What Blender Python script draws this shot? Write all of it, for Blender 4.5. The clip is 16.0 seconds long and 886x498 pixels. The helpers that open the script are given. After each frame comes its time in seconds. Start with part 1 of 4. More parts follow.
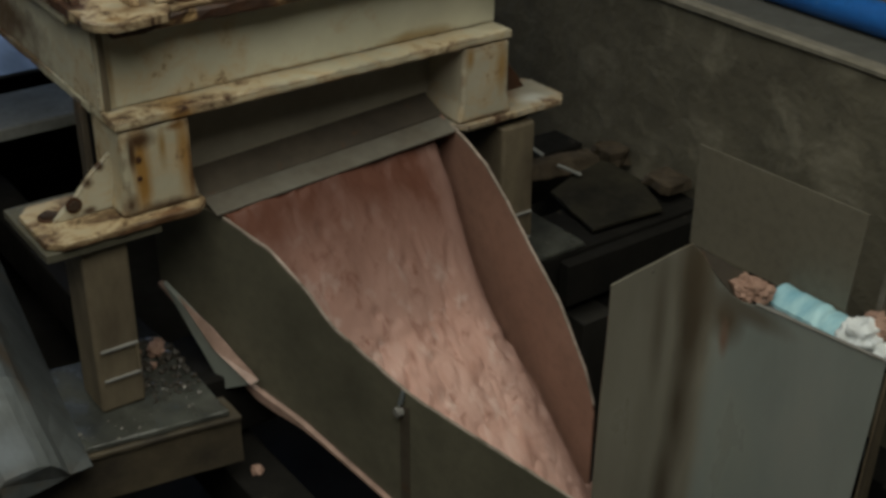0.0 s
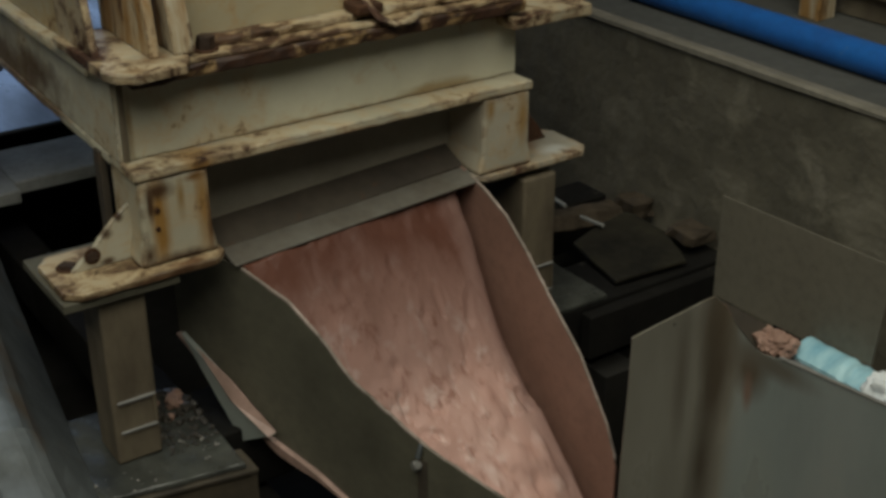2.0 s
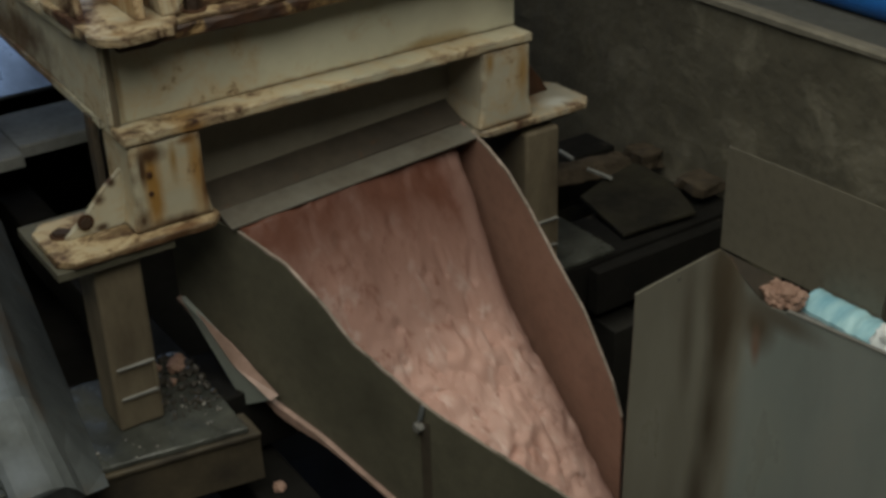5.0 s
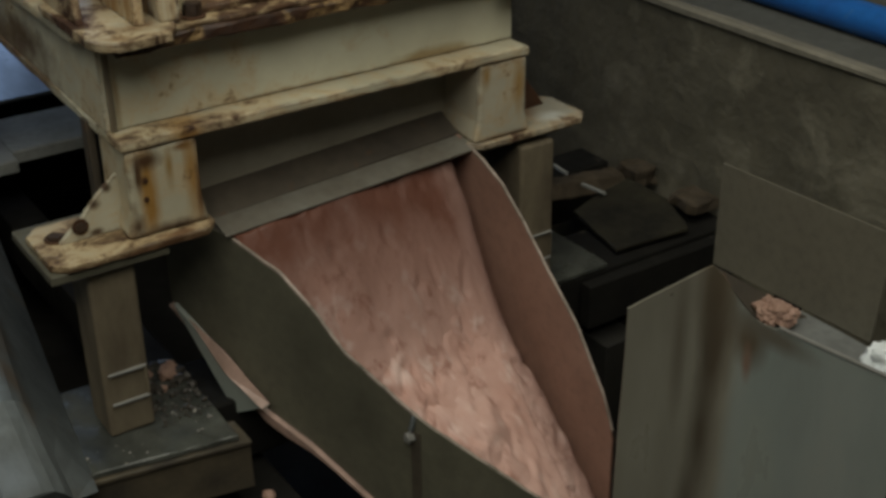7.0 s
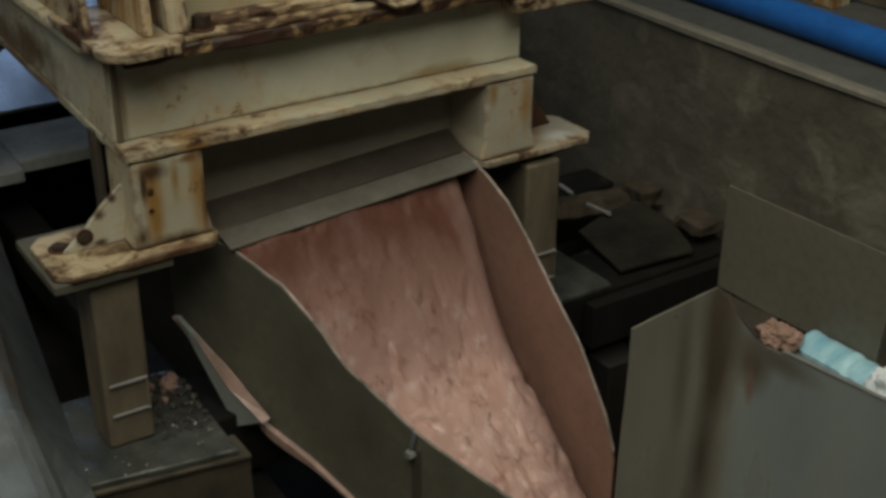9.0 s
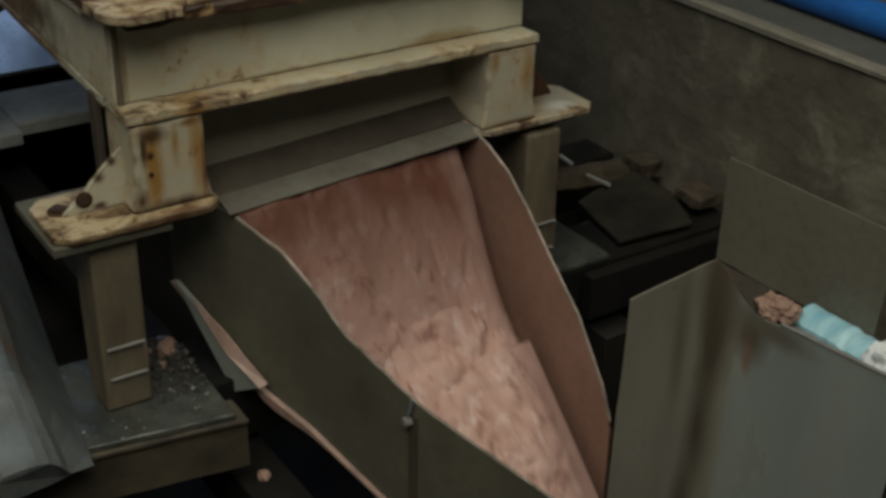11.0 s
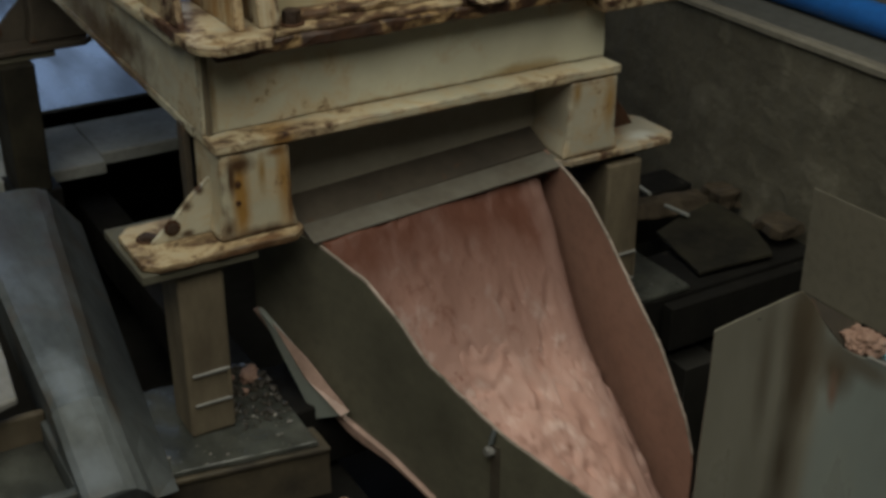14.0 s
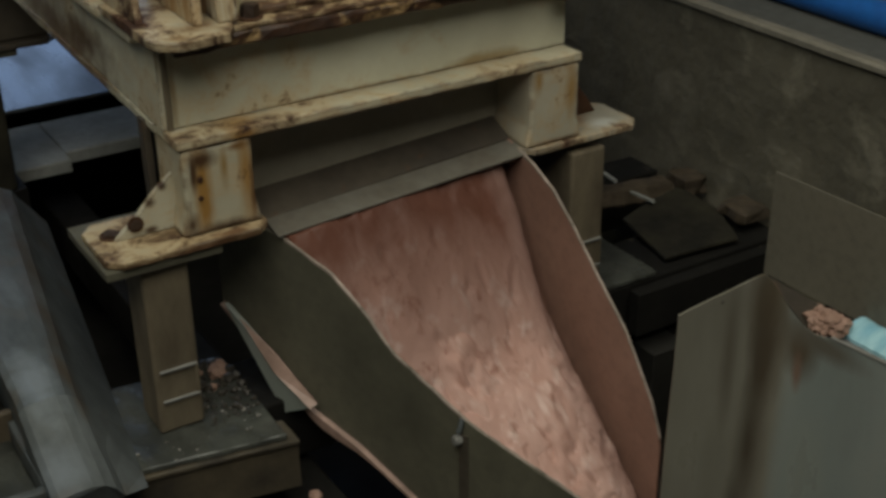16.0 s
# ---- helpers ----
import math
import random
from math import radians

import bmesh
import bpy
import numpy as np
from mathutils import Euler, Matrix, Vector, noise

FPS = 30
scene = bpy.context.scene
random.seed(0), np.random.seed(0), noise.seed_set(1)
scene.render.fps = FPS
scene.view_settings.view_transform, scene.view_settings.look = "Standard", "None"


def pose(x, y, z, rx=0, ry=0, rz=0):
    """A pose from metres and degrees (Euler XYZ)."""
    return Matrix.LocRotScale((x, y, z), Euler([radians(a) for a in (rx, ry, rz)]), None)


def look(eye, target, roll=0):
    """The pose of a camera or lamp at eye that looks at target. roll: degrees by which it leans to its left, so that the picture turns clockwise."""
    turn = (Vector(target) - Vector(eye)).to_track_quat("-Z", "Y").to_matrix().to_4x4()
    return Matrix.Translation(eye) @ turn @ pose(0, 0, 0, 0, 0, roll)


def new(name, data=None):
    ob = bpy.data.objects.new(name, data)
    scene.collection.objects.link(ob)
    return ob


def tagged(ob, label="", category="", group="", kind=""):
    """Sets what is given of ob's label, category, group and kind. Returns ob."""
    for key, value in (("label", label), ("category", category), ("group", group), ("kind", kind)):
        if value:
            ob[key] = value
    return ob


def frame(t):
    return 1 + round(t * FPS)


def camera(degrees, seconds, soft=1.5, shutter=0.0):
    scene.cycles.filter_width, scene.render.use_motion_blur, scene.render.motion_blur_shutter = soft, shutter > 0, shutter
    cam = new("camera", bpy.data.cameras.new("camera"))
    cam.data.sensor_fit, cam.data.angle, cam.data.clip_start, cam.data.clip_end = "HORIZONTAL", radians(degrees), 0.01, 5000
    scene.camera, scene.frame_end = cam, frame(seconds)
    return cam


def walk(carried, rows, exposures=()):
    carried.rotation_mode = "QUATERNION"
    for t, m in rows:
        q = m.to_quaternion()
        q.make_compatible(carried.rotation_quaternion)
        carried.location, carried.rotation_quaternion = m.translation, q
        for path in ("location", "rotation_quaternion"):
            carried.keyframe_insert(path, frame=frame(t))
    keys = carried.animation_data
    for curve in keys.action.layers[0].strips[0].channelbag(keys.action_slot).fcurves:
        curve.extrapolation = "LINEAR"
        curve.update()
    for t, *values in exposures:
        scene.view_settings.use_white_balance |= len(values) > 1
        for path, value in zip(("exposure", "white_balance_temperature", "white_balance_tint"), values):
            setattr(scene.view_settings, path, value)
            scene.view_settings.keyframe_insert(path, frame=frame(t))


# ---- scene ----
cam = camera(37.64, 16.0, soft=3.3, shutter=0.3)
PATH = [
    (0, pose(-0.8758, -2.3695, 2.0582, 61.525, -0.199, -35.508)),
    (0.5, pose(-0.8544, -2.3683, 2.0485, 62.298, 0.120, -35.378)),
    (1, pose(-0.8409, -2.3603, 2.0450, 62.212, 0.612, -35.305)),
    (1.5, pose(-0.8368, -2.3593, 2.0497, 63.458, 0.697, -34.625)),
    (2, pose(-0.8466, -2.3672, 2.0510, 63.751, 0.256, -34.286)),
    (2.5, pose(-0.8521, -2.3684, 2.0473, 63.033, -0.179, -34.962)),
    (3, pose(-0.8596, -2.3750, 2.0482, 62.367, -0.375, -35.647)),
    (3.5, pose(-0.8646, -2.3846, 2.0470, 62.449, -0.571, -36.507)),
    (4, pose(-0.8560, -2.3745, 2.0459, 61.939, 0.048, -36.865)),
    (4.5, pose(-0.7995, -2.3612, 2.0475, 61.813, 2.301, -34.692)),
    (5, pose(-0.7720, -2.3578, 2.0437, 61.593, 1.833, -33.854)),
    (7.5, pose(-0.7853, -2.3611, 2.0357, 62.688, 0.535, -33.815)),
    (8, pose(-0.7852, -2.3574, 2.0334, 63.168, 0.326, -33.673)),
    (8.5, pose(-0.7838, -2.3577, 2.0338, 63.291, -0.005, -33.292)),
    (9, pose(-0.7840, -2.3575, 2.0332, 63.089, -0.131, -33.135)),
    (11.5, pose(-0.7957, -2.3531, 2.0255, 61.690, -1.043, -32.824)),
    (12, pose(-0.8008, -2.3542, 2.0306, 61.627, -0.876, -32.645)),
    (12.5, pose(-0.7996, -2.3522, 2.0263, 61.978, -0.463, -32.485)),
    (13, pose(-0.8007, -2.3516, 2.0278, 62.362, 0.836, -32.531)),
    (13.5, pose(-0.8092, -2.3482, 2.0299, 62.665, 0.330, -31.657)),
    (14, pose(-0.8283, -2.3369, 2.0301, 63.063, 0.046, -30.258)),
    (14.5, pose(-0.8355, -2.3340, 2.0319, 63.262, -0.421, -29.369)),
    (15, pose(-0.8237, -2.3412, 2.0271, 63.386, 0.218, -30.120)),
    (15.5, pose(-0.8078, -2.3550, 2.0241, 63.010, 0.936, -31.757)),
    (16, pose(-0.8100, -2.3595, 2.0285, 62.745, 0.702, -31.735)),
]

walk(cam, PATH)

# ---- world, daylight through roof light and rear gate ----
scene.view_settings.exposure = 0.0
world = bpy.data.worlds.new("sky")
scene.world = world
world.use_nodes = True
wn = world.node_tree.nodes
sky = wn.new("ShaderNodeTexSky")
sky.sky_type, sky.sun_disc = "NISHITA", False
sky.sun_elevation, sky.sun_rotation = radians(50), radians(200)
world.node_tree.links.new(sky.outputs[0], wn["Background"].inputs[0])
wn["Background"].inputs[1].default_value = 0.1


def area(name, m, sx, sy, watts, colour):
    lamp = bpy.data.lights.new(name, "AREA")
    lamp.shape, lamp.size, lamp.size_y, lamp.energy, lamp.color = "RECTANGLE", sx, sy, watts, colour
    ob = new(name, lamp)
    ob.matrix_world = m
    return ob


# daylight that falls through the roof light and through the open gate behind the machine
area("roof_light_daylight", pose(-1.2, -2.4, 4.97, 0, 0, 0), 5.4, 4.8, 207, (0.965, 0.945, 0.745))
area("gate_daylight", look((1.1, 8.95, 2.4), (1.1, 2.0, 1.4)), 4.8, 4.0, 58, (0.38, 0.58, 1.0))


# ---- materials ----
def mat(name):
    m = bpy.data.materials.new(name)
    m.use_nodes = True
    return m, m.node_tree.nodes, m.node_tree.links, m.node_tree.nodes["Principled BSDF"]


def noise_tex(n, l, scale, detail=5.0, rough=0.6, stretch=(1, 1, 1), distort=0.0):
    co = n.new("ShaderNodeTexCoord")
    mp = n.new("ShaderNodeMapping")
    mp.inputs["Scale"].default_value = stretch
    info = n.new("ShaderNodeObjectInfo")
    mul = n.new("ShaderNodeMath")
    mul.operation = "MULTIPLY"
    mul.inputs[1].default_value = 37.0
    l.new(info.outputs["Random"], mul.inputs[0])
    t = n.new("ShaderNodeTexNoise")
    t.noise_dimensions = "4D"
    t.inputs["Scale"].default_value = scale
    t.inputs["Detail"].default_value = detail
    t.inputs["Roughness"].default_value = rough
    t.inputs["Distortion"].default_value = distort
    l.new(co.outputs["Object"], mp.inputs["Vector"])
    l.new(mp.outputs[0], t.inputs["Vector"])
    l.new(mul.outputs[0], t.inputs["W"])
    return t.outputs["Fac"]


def ramp(n, l, src, stops):
    r = n.new("ShaderNodeValToRGB")
    e = r.color_ramp.elements
    while len(e) < len(stops):
        e.new(0.5)
    for k, (p, c) in zip(e, stops):
        k.position = p
        k.color = (*c, 1) if len(c) == 3 else (c[0], c[0], c[0], 1)
    l.new(src, r.inputs[0])
    return r.outputs[0]


def mix(n, l, fac, a, b):
    m = n.new("ShaderNodeMix")
    m.data_type = "RGBA"
    l.new(fac, m.inputs[0])
    for s, v in ((6, a), (7, b)):
        if isinstance(v, tuple):
            m.inputs[s].default_value = (*v, 1)
        else:
            l.new(v, m.inputs[s])
    return m.outputs[2]


def bump(n, l, bsdf, src, strength, dist):
    b = n.new("ShaderNodeBump")
    b.inputs["Strength"].default_value = strength
    b.inputs["Distance"].default_value = dist
    l.new(src, b.inputs["Height"])
    l.new(b.outputs[0], bsdf.inputs["Normal"])


def blot(n, l, centre, size, ragged=0.9, scale=14.0, stretch=(1, 1, 1)):
    """A stain of its own shape: 1 in the middle, fading to 0 over a ragged rim."""
    co = n.new("ShaderNodeTexCoord")
    mp = n.new("ShaderNodeMapping")
    mp.inputs["Scale"].default_value = [0.5 / s for s in size]
    mp.inputs["Location"].default_value = [-0.5 * c / s for c, s in zip(centre, size)]
    ln = n.new("ShaderNodeVectorMath")
    ln.operation = "LENGTH"
    l.new(co.outputs["Object"], mp.inputs["Vector"])
    l.new(mp.outputs[0], ln.inputs[0])
    ad = n.new("ShaderNodeMath")
    ad.operation = "MULTIPLY_ADD"
    ad.inputs[1].default_value = ragged
    l.new(noise_tex(n, l, scale, 6, 0.62, stretch), ad.inputs[0])
    l.new(ln.outputs["Value"], ad.inputs[2])
    mid = 0.5 * ragged
    return ramp(n, l, ad.outputs[0], [(mid + 0.1, (0.95,)), (mid + 0.5, (0,))])


def edge_wear(n, l, reach, low=0.90, high=0.995):
    """1 along edges and joints, 0 on the flat, broken up by a ragged grain."""
    bev = n.new("ShaderNodeBevel")
    bev.samples = 4
    bev.inputs["Radius"].default_value = reach
    geo = n.new("ShaderNodeNewGeometry")
    dot = n.new("ShaderNodeVectorMath")
    dot.operation = "DOT_PRODUCT"
    l.new(bev.outputs[0], dot.inputs[0])
    l.new(geo.outputs["Normal"], dot.inputs[1])
    rim = ramp(n, l, dot.outputs["Value"], [(low, (1,)), (high, (0,))])
    torn = ramp(n, l, noise_tex(n, l, 21.0, 8, 0.7, (0.7, 0.7, 1)), [(0.44, (0,)), (0.58, (1,))])
    both = n.new("ShaderNodeMath")
    both.operation = "MULTIPLY"
    l.new(rim, both.inputs[0])
    l.new(torn, both.inputs[1])
    return both.outputs[0]


def painted(name, base, dirt, rust, amount, streak=0.0, rough=0.45, blots=(), along=(1, 1, 1), edge=0.0):
    """Old paint with dirt clouds, chipped rust spots and, where asked, rust runs down the face and worn edges."""
    m, n, l, b = mat(name)
    cloud = noise_tex(n, l, 5.0, 6, 0.65)
    col = mix(n, l, ramp(n, l, cloud, [(0.35, (0,)), (0.75, (1,))]), base, dirt)
    wide = noise_tex(n, l, 2.6, 4, 0.6)
    col = mix(n, l, ramp(n, l, wide, [(0.42, (0,)), (0.72, (0.6,))]), col, tuple(0.5 * a + 0.5 * c for a, c in zip(base, (0.12, 0.105, 0.06))))
    fine_chip = noise_tex(n, l, 15.0, 9, 0.72, along, 0.8)
    patch = noise_tex(n, l, 3.7, 3, 0.6)
    off = n.new("ShaderNodeMath")
    off.operation = "MULTIPLY_ADD"
    off.inputs[1].default_value, off.inputs[2].default_value = 0.7, -0.35
    l.new(patch, off.inputs[0])
    add = n.new("ShaderNodeMath")
    add.operation = "ADD"
    l.new(fine_chip, add.inputs[0])
    l.new(off.outputs[0], add.inputs[1])
    chip = add.outputs[0]
    chips = ramp(n, l, chip, [(0.60 - amount, (0,)), (0.73 - amount, (1,))])
    halo = ramp(n, l, chip, [(0.46 - amount, (0,)), (0.64 - amount, (1,))])
    col = mix(n, l, halo, col, tuple(0.5 * a + 0.5 * c for a, c in zip(base, (0.42, 0.23, 0.06))))
    if streak:
        run = noise_tex(n, l, 9.0, 5, 0.6, (2.2, 2.2, 0.22))
        col = mix(n, l, ramp(n, l, run, [(0.61 - streak, (0,)), (0.76 - streak, (0.9,))]), col, (0.31, 0.16, 0.04))
        run2 = noise_tex(n, l, 15.0, 6, 0.65, (2.0, 2.0, 0.35))
        col = mix(n, l, ramp(n, l, run2, [(0.735 - streak, (0,)), (0.80 - streak, (0.9,))]), col, (0.07, 0.03, 0.012))
    for centre, size, colour, stretch in blots:
        col = mix(n, l, blot(n, l, centre, size, 0.9, 14.0, stretch), col, colour)
    grain = noise_tex(n, l, 38.0, 5, 0.7)
    rusty = mix(n, l, ramp(n, l, grain, [(0.35, (0,)), (0.65, (1,))]), rust, tuple(0.35 * v for v in rust))
    col = mix(n, l, chips, col, rusty)
    if edge:
        col = mix(n, l, edge_wear(n, l, edge), col, rusty)
    l.new(col, b.inputs["Base Color"])
    l.new(ramp(n, l, chip, [(0.5, (rough,)), (0.7, (0.85,))]), b.inputs["Roughness"])
    bump(n, l, b, chip, 0.35, 0.004)
    return m


def dull(name, a, c, scale=6.0, rough=(0.4, 0.7), metal=0.0, stretch=(1, 1, 1), relief=0.2, dist=0.004, spots=None, fine=40.0, speck=0.55, soft_spots=0.05, spot_scale=22.0, gloss=0.5, blots=()):
    """Two-tone surface with clouds and a fine grain; spots: colour and threshold of splashes."""
    m, n, l, b = mat(name)
    cloud = noise_tex(n, l, scale, 6, 0.62, stretch)
    col = mix(n, l, ramp(n, l, cloud, [(0.33, (0,)), (0.68, (1,))]), a, c)
    grain = noise_tex(n, l, fine, 4, 0.65, stretch)
    col = mix(n, l, ramp(n, l, grain, [(0.45, (0,)), (0.8, (speck,))]), col, tuple(0.45 * v for v in a))
    if spots:
        sp = noise_tex(n, l, spot_scale, 5, 0.6, distort=0.4)
        col = mix(n, l, ramp(n, l, sp, [(spots[1], (0,)), (spots[1] + soft_spots, (1,))]), col, spots[0])
    for centre, size, colour in blots:
        col = mix(n, l, blot(n, l, centre, size, 0.9, 12.0), col, colour)
    l.new(col, b.inputs["Base Color"])
    l.new(ramp(n, l, cloud, [(0.3, (rough[0],)), (0.7, (rough[1],))]), b.inputs["Roughness"])
    b.inputs["Metallic"].default_value = metal
    b.inputs["Specular IOR Level"].default_value = gloss
    bump(n, l, b, grain, relief, dist)
    return m


RUST = (0.085, 0.035, 0.016)
OCHRE, BURNT, RUN = (0.32, 0.165, 0.035), (0.06, 0.027, 0.011), (1, 1, 0.3)
CREAM = painted("cream_paint", (0.615, 0.597, 0.455), (0.49, 0.465, 0.345), RUST, -0.03, edge=0.008, blots=(
    ((0.55, 0.07, 1.022), (0.55, 0.1, 0.012), (0.30, 0.22, 0.12), (1, 1, 1)), ((0.03, 0.07, 1.1), (0.012, 0.1, 0.12), (0.27, 0.18, 0.08), RUN), ((0.80, 0.07, 1.03), (0.14, 0.1, 0.022), (0.33, 0.25, 0.13), (1, 1, 1))))
CREAM_WORN = painted("chipped_cream_paint", (0.51, 0.485, 0.37), (0.36, 0.29, 0.18), RUST, 0.125, edge=0.022, blots=(
    ((0.09, 0.03, 1.244), (0.075, 0.05, 0.03), (0.17, 0.10, 0.045), (1, 1, 1)), ((0.02, -0.02, 1.244), (0.03, 0.02, 0.03), (0.26, 0.16, 0.07), (1, 1, 1)), ((0.13, -0.01, 1.235), (0.04, 0.03, 0.02), BURNT, (1, 1, 1))))
CREAM_EDGE = painted("flaking_cream_paint", (0.54, 0.515, 0.39), (0.40, 0.33, 0.22), RUST, 0.02, along=(0.85, 1, 1), edge=0.014, blots=(
    ((0.15, 0.0, 1.0), (0.06, 0.3, 0.05), OCHRE, (1, 1, 1)), ((0.09, 0.0, 0.997), (0.05, 0.3, 0.012), BURNT, (1, 1, 1)), ((0.55, 0.0, 0.998), (0.12, 0.3, 0.010), (0.25, 0.14, 0.05), (1, 1, 1)),
    ((0.93, 0.0, 0.998), (0.08, 0.3, 0.012), (0.20, 0.10, 0.04), (1, 1, 1))))
CREAM_STREAK = painted("rust_streaked_cream_paint", (0.56, 0.51, 0.38), (0.44, 0.38, 0.26), RUST, 0.01, 0.185, edge=0.01)
LEG = painted("rust_run_cream_paint", (0.55, 0.52, 0.40), (0.44, 0.38, 0.26), RUST, 0.03, 0.0, edge=0.018, blots=(
    ((0.048, 0.0, 0.90), (0.026, 0.6, 0.15), OCHRE, RUN), ((0.148, 0.0, 0.90), (0.026, 0.6, 0.18), OCHRE, RUN), ((0.160, 0.0, 0.86), (0.014, 0.6, 0.12), (0.16, 0.075, 0.022), RUN), ((0.100, 0.0, 0.95), (0.012, 0.6, 0.06), (0.30, 0.19, 0.07), RUN),
    ((0.050, 0.0, 0.972), (0.040, 0.6, 0.026), BURNT, RUN), ((0.030, 0.0, 0.945), (0.010, 0.6, 0.05), BURNT, RUN), ((0.044, 0.0, 0.929), (0.009, 0.6, 0.012), BURNT, RUN), ((0.13, 0.0, 0.985), (0.04, 0.6, 0.014), (0.20, 0.10, 0.03), RUN),
    ((0.1, 0.0, 0.808), (0.10, 0.6, 0.022), BURNT, RUN), ((0.018, 0.0, 0.83), (0.02, 0.6, 0.04), BURNT, RUN)))
LEG_CLEAN = painted("lightly_streaked_cream_paint", (0.54, 0.50, 0.39), (0.42, 0.37, 0.27), RUST, 0.0, 0.0, edge=0.018, blots=(
    ((1.0, 0.0, 0.93), (0.022, 0.6, 0.10), (0.36, 0.22, 0.08), RUN), ((0.905, 0.0, 0.97), (0.02, 0.6, 0.05), (0.30, 0.18, 0.06), RUN), ((0.96, 0.0, 0.80), (0.09, 0.6, 0.02), (0.20, 0.10, 0.035), RUN)))
HEAVY = painted("heavily_rusted_cream_paint", (0.49, 0.45, 0.33), (0.36, 0.27, 0.16), (0.11, 0.055, 0.026), 0.145, along=(0.8, 1, 1.2), edge=0.024, blots=(
    ((0.10, -0.034, 0.790), (0.18, 0.016, 0.030), BURNT, (1, 1, 1)), ((-0.10, -0.034, 0.786), (0.2, 0.016, 0.014), BURNT, (1, 1, 1)), ((0.0, -0.034, 0.787), (0.12, 0.016, 0.02), (0.13, 0.065, 0.03), (1, 1, 1)), ((0.10, -0.015, 0.803), (0.06, 0.016, 0.02), (0.22, 0.11, 0.05), (1, 1, 1)),
    ((-0.02, 0.05, 0.803), (0.05, 0.04, 0.02), (0.13, 0.08, 0.04), (1, 1, 1)), ((-0.16, 0.06, 0.79), (0.012, 0.08, 0.02), BURNT, (1, 1, 1))))
WEATHERED = painted("weathered_grey_cream_paint", (0.46, 0.44, 0.36), (0.27, 0.235, 0.175), RUST, 0.085, edge=0.022, blots=(
    ((1.08, 0.12, 0.803), (0.07, 0.05, 0.03), (0.17, 0.085, 0.035), (1, 1, 1)), ((1.14, 0.05, 0.803), (0.05, 0.04, 0.02), (0.56, 0.56, 0.51), (1, 1, 1)), ((1.04, -0.005, 0.78), (0.2, 0.03, 0.009), BURNT, (1, 1, 1))))
RAGGED = painted("ragged_rusted_paint", (0.36, 0.28, 0.17), (0.17, 0.105, 0.055), (0.06, 0.027, 0.014), 0.25, along=(0.8, 1, 1))
SIDE = painted("dull_cream_paint", (0.64, 0.62, 0.485), (0.37, 0.33, 0.24), RUST, -0.05, edge=0.01, blots=(
    ((0.0, 0.55, 1.085), (0.08, 0.24, 0.055), (0.10, 0.062, 0.03), (1, 1, 1)), ((0.0, 0.80, 1.07), (0.08, 0.42, 0.10), (0.13, 0.085, 0.045), (1, 1, 1)), ((0.0, 0.56, 1.01), (0.08, 0.26, 0.06), (0.16, 0.10, 0.05), (1, 1, 1))))
GUSSET = painted("rust_eaten_cream_paint", (0.53, 0.51, 0.40), (0.40, 0.35, 0.25), RUST, 0.03, edge=0.012, blots=(
    ((-0.088, 0.07, 0.836), (0.022, 0.1, 0.020), BURNT, (1, 1, 1)), ((-0.048, 0.07, 0.874), (0.015, 0.1, 0.014), BURNT, (1, 1, 1)), ((-0.018, 0.07, 0.906), (0.012, 0.1, 0.012), BURNT, (1, 1, 1)), ((-0.05, 0.07, 0.812), (0.02, 0.1, 0.010), BURNT, (1, 1, 1))))
TAN = painted("tan_panel_paint", (0.46, 0.40, 0.26), (0.40, 0.34, 0.21), RUST, -0.04)
RUSTY = dull("rusted_steel", (0.10, 0.05, 0.028), (0.045, 0.026, 0.018), 14, (0.7, 0.9), relief=0.5, gloss=0.12)
PLAIN = dull("plain_brown_grey_steel", (0.172, 0.158, 0.121), (0.143, 0.13, 0.10), 4, (0.5, 0.7))
BACK = dull("dirty_cream_grey_sheet", (0.33, 0.30, 0.235), (0.23, 0.205, 0.16), 4, (0.55, 0.75), speck=0.3)
# stained steel; its dark tone also serves as shade on the rear legs
STAIN_SHADE = dull("stained_and_shaded_steel", (0.085, 0.07, 0.052), (0.045, 0.036, 0.027), 6, (0.45, 0.7), spots=((0.10, 0.055, 0.03), 0.60), soft_spots=0.12)
BASE = dull("grimy_brown_steel", (0.115, 0.092, 0.058), (0.020, 0.016, 0.012), 4.5, (0.5, 0.75))
BROWN = dull("dirty_brown_steel", (0.20, 0.165, 0.11), (0.075, 0.056, 0.036), 8, (0.5, 0.75), 0.0, (1, 1, 0.4))
STEEL = dull("dull_grey_green_steel", (0.155, 0.145, 0.104), (0.075, 0.070, 0.050), 3.5, (0.42, 0.62), 0.0)
RIM = dull("scraped_pink_crusted_edge", (0.44, 0.35, 0.30), (0.12, 0.105, 0.08), 22, (0.5, 0.8))
LIP = dull("scraped_grey_steel", (0.175, 0.167, 0.142), (0.105, 0.088, 0.066), 9, (0.4, 0.65), 0.0)
SHEET = dull("brushed_grey_sheet", (0.36, 0.39, 0.355), (0.225, 0.248, 0.22), 3.2, (0.3, 0.5), 0.0, (1, 1, 0.6), relief=0.06, fine=55, speck=0.15)
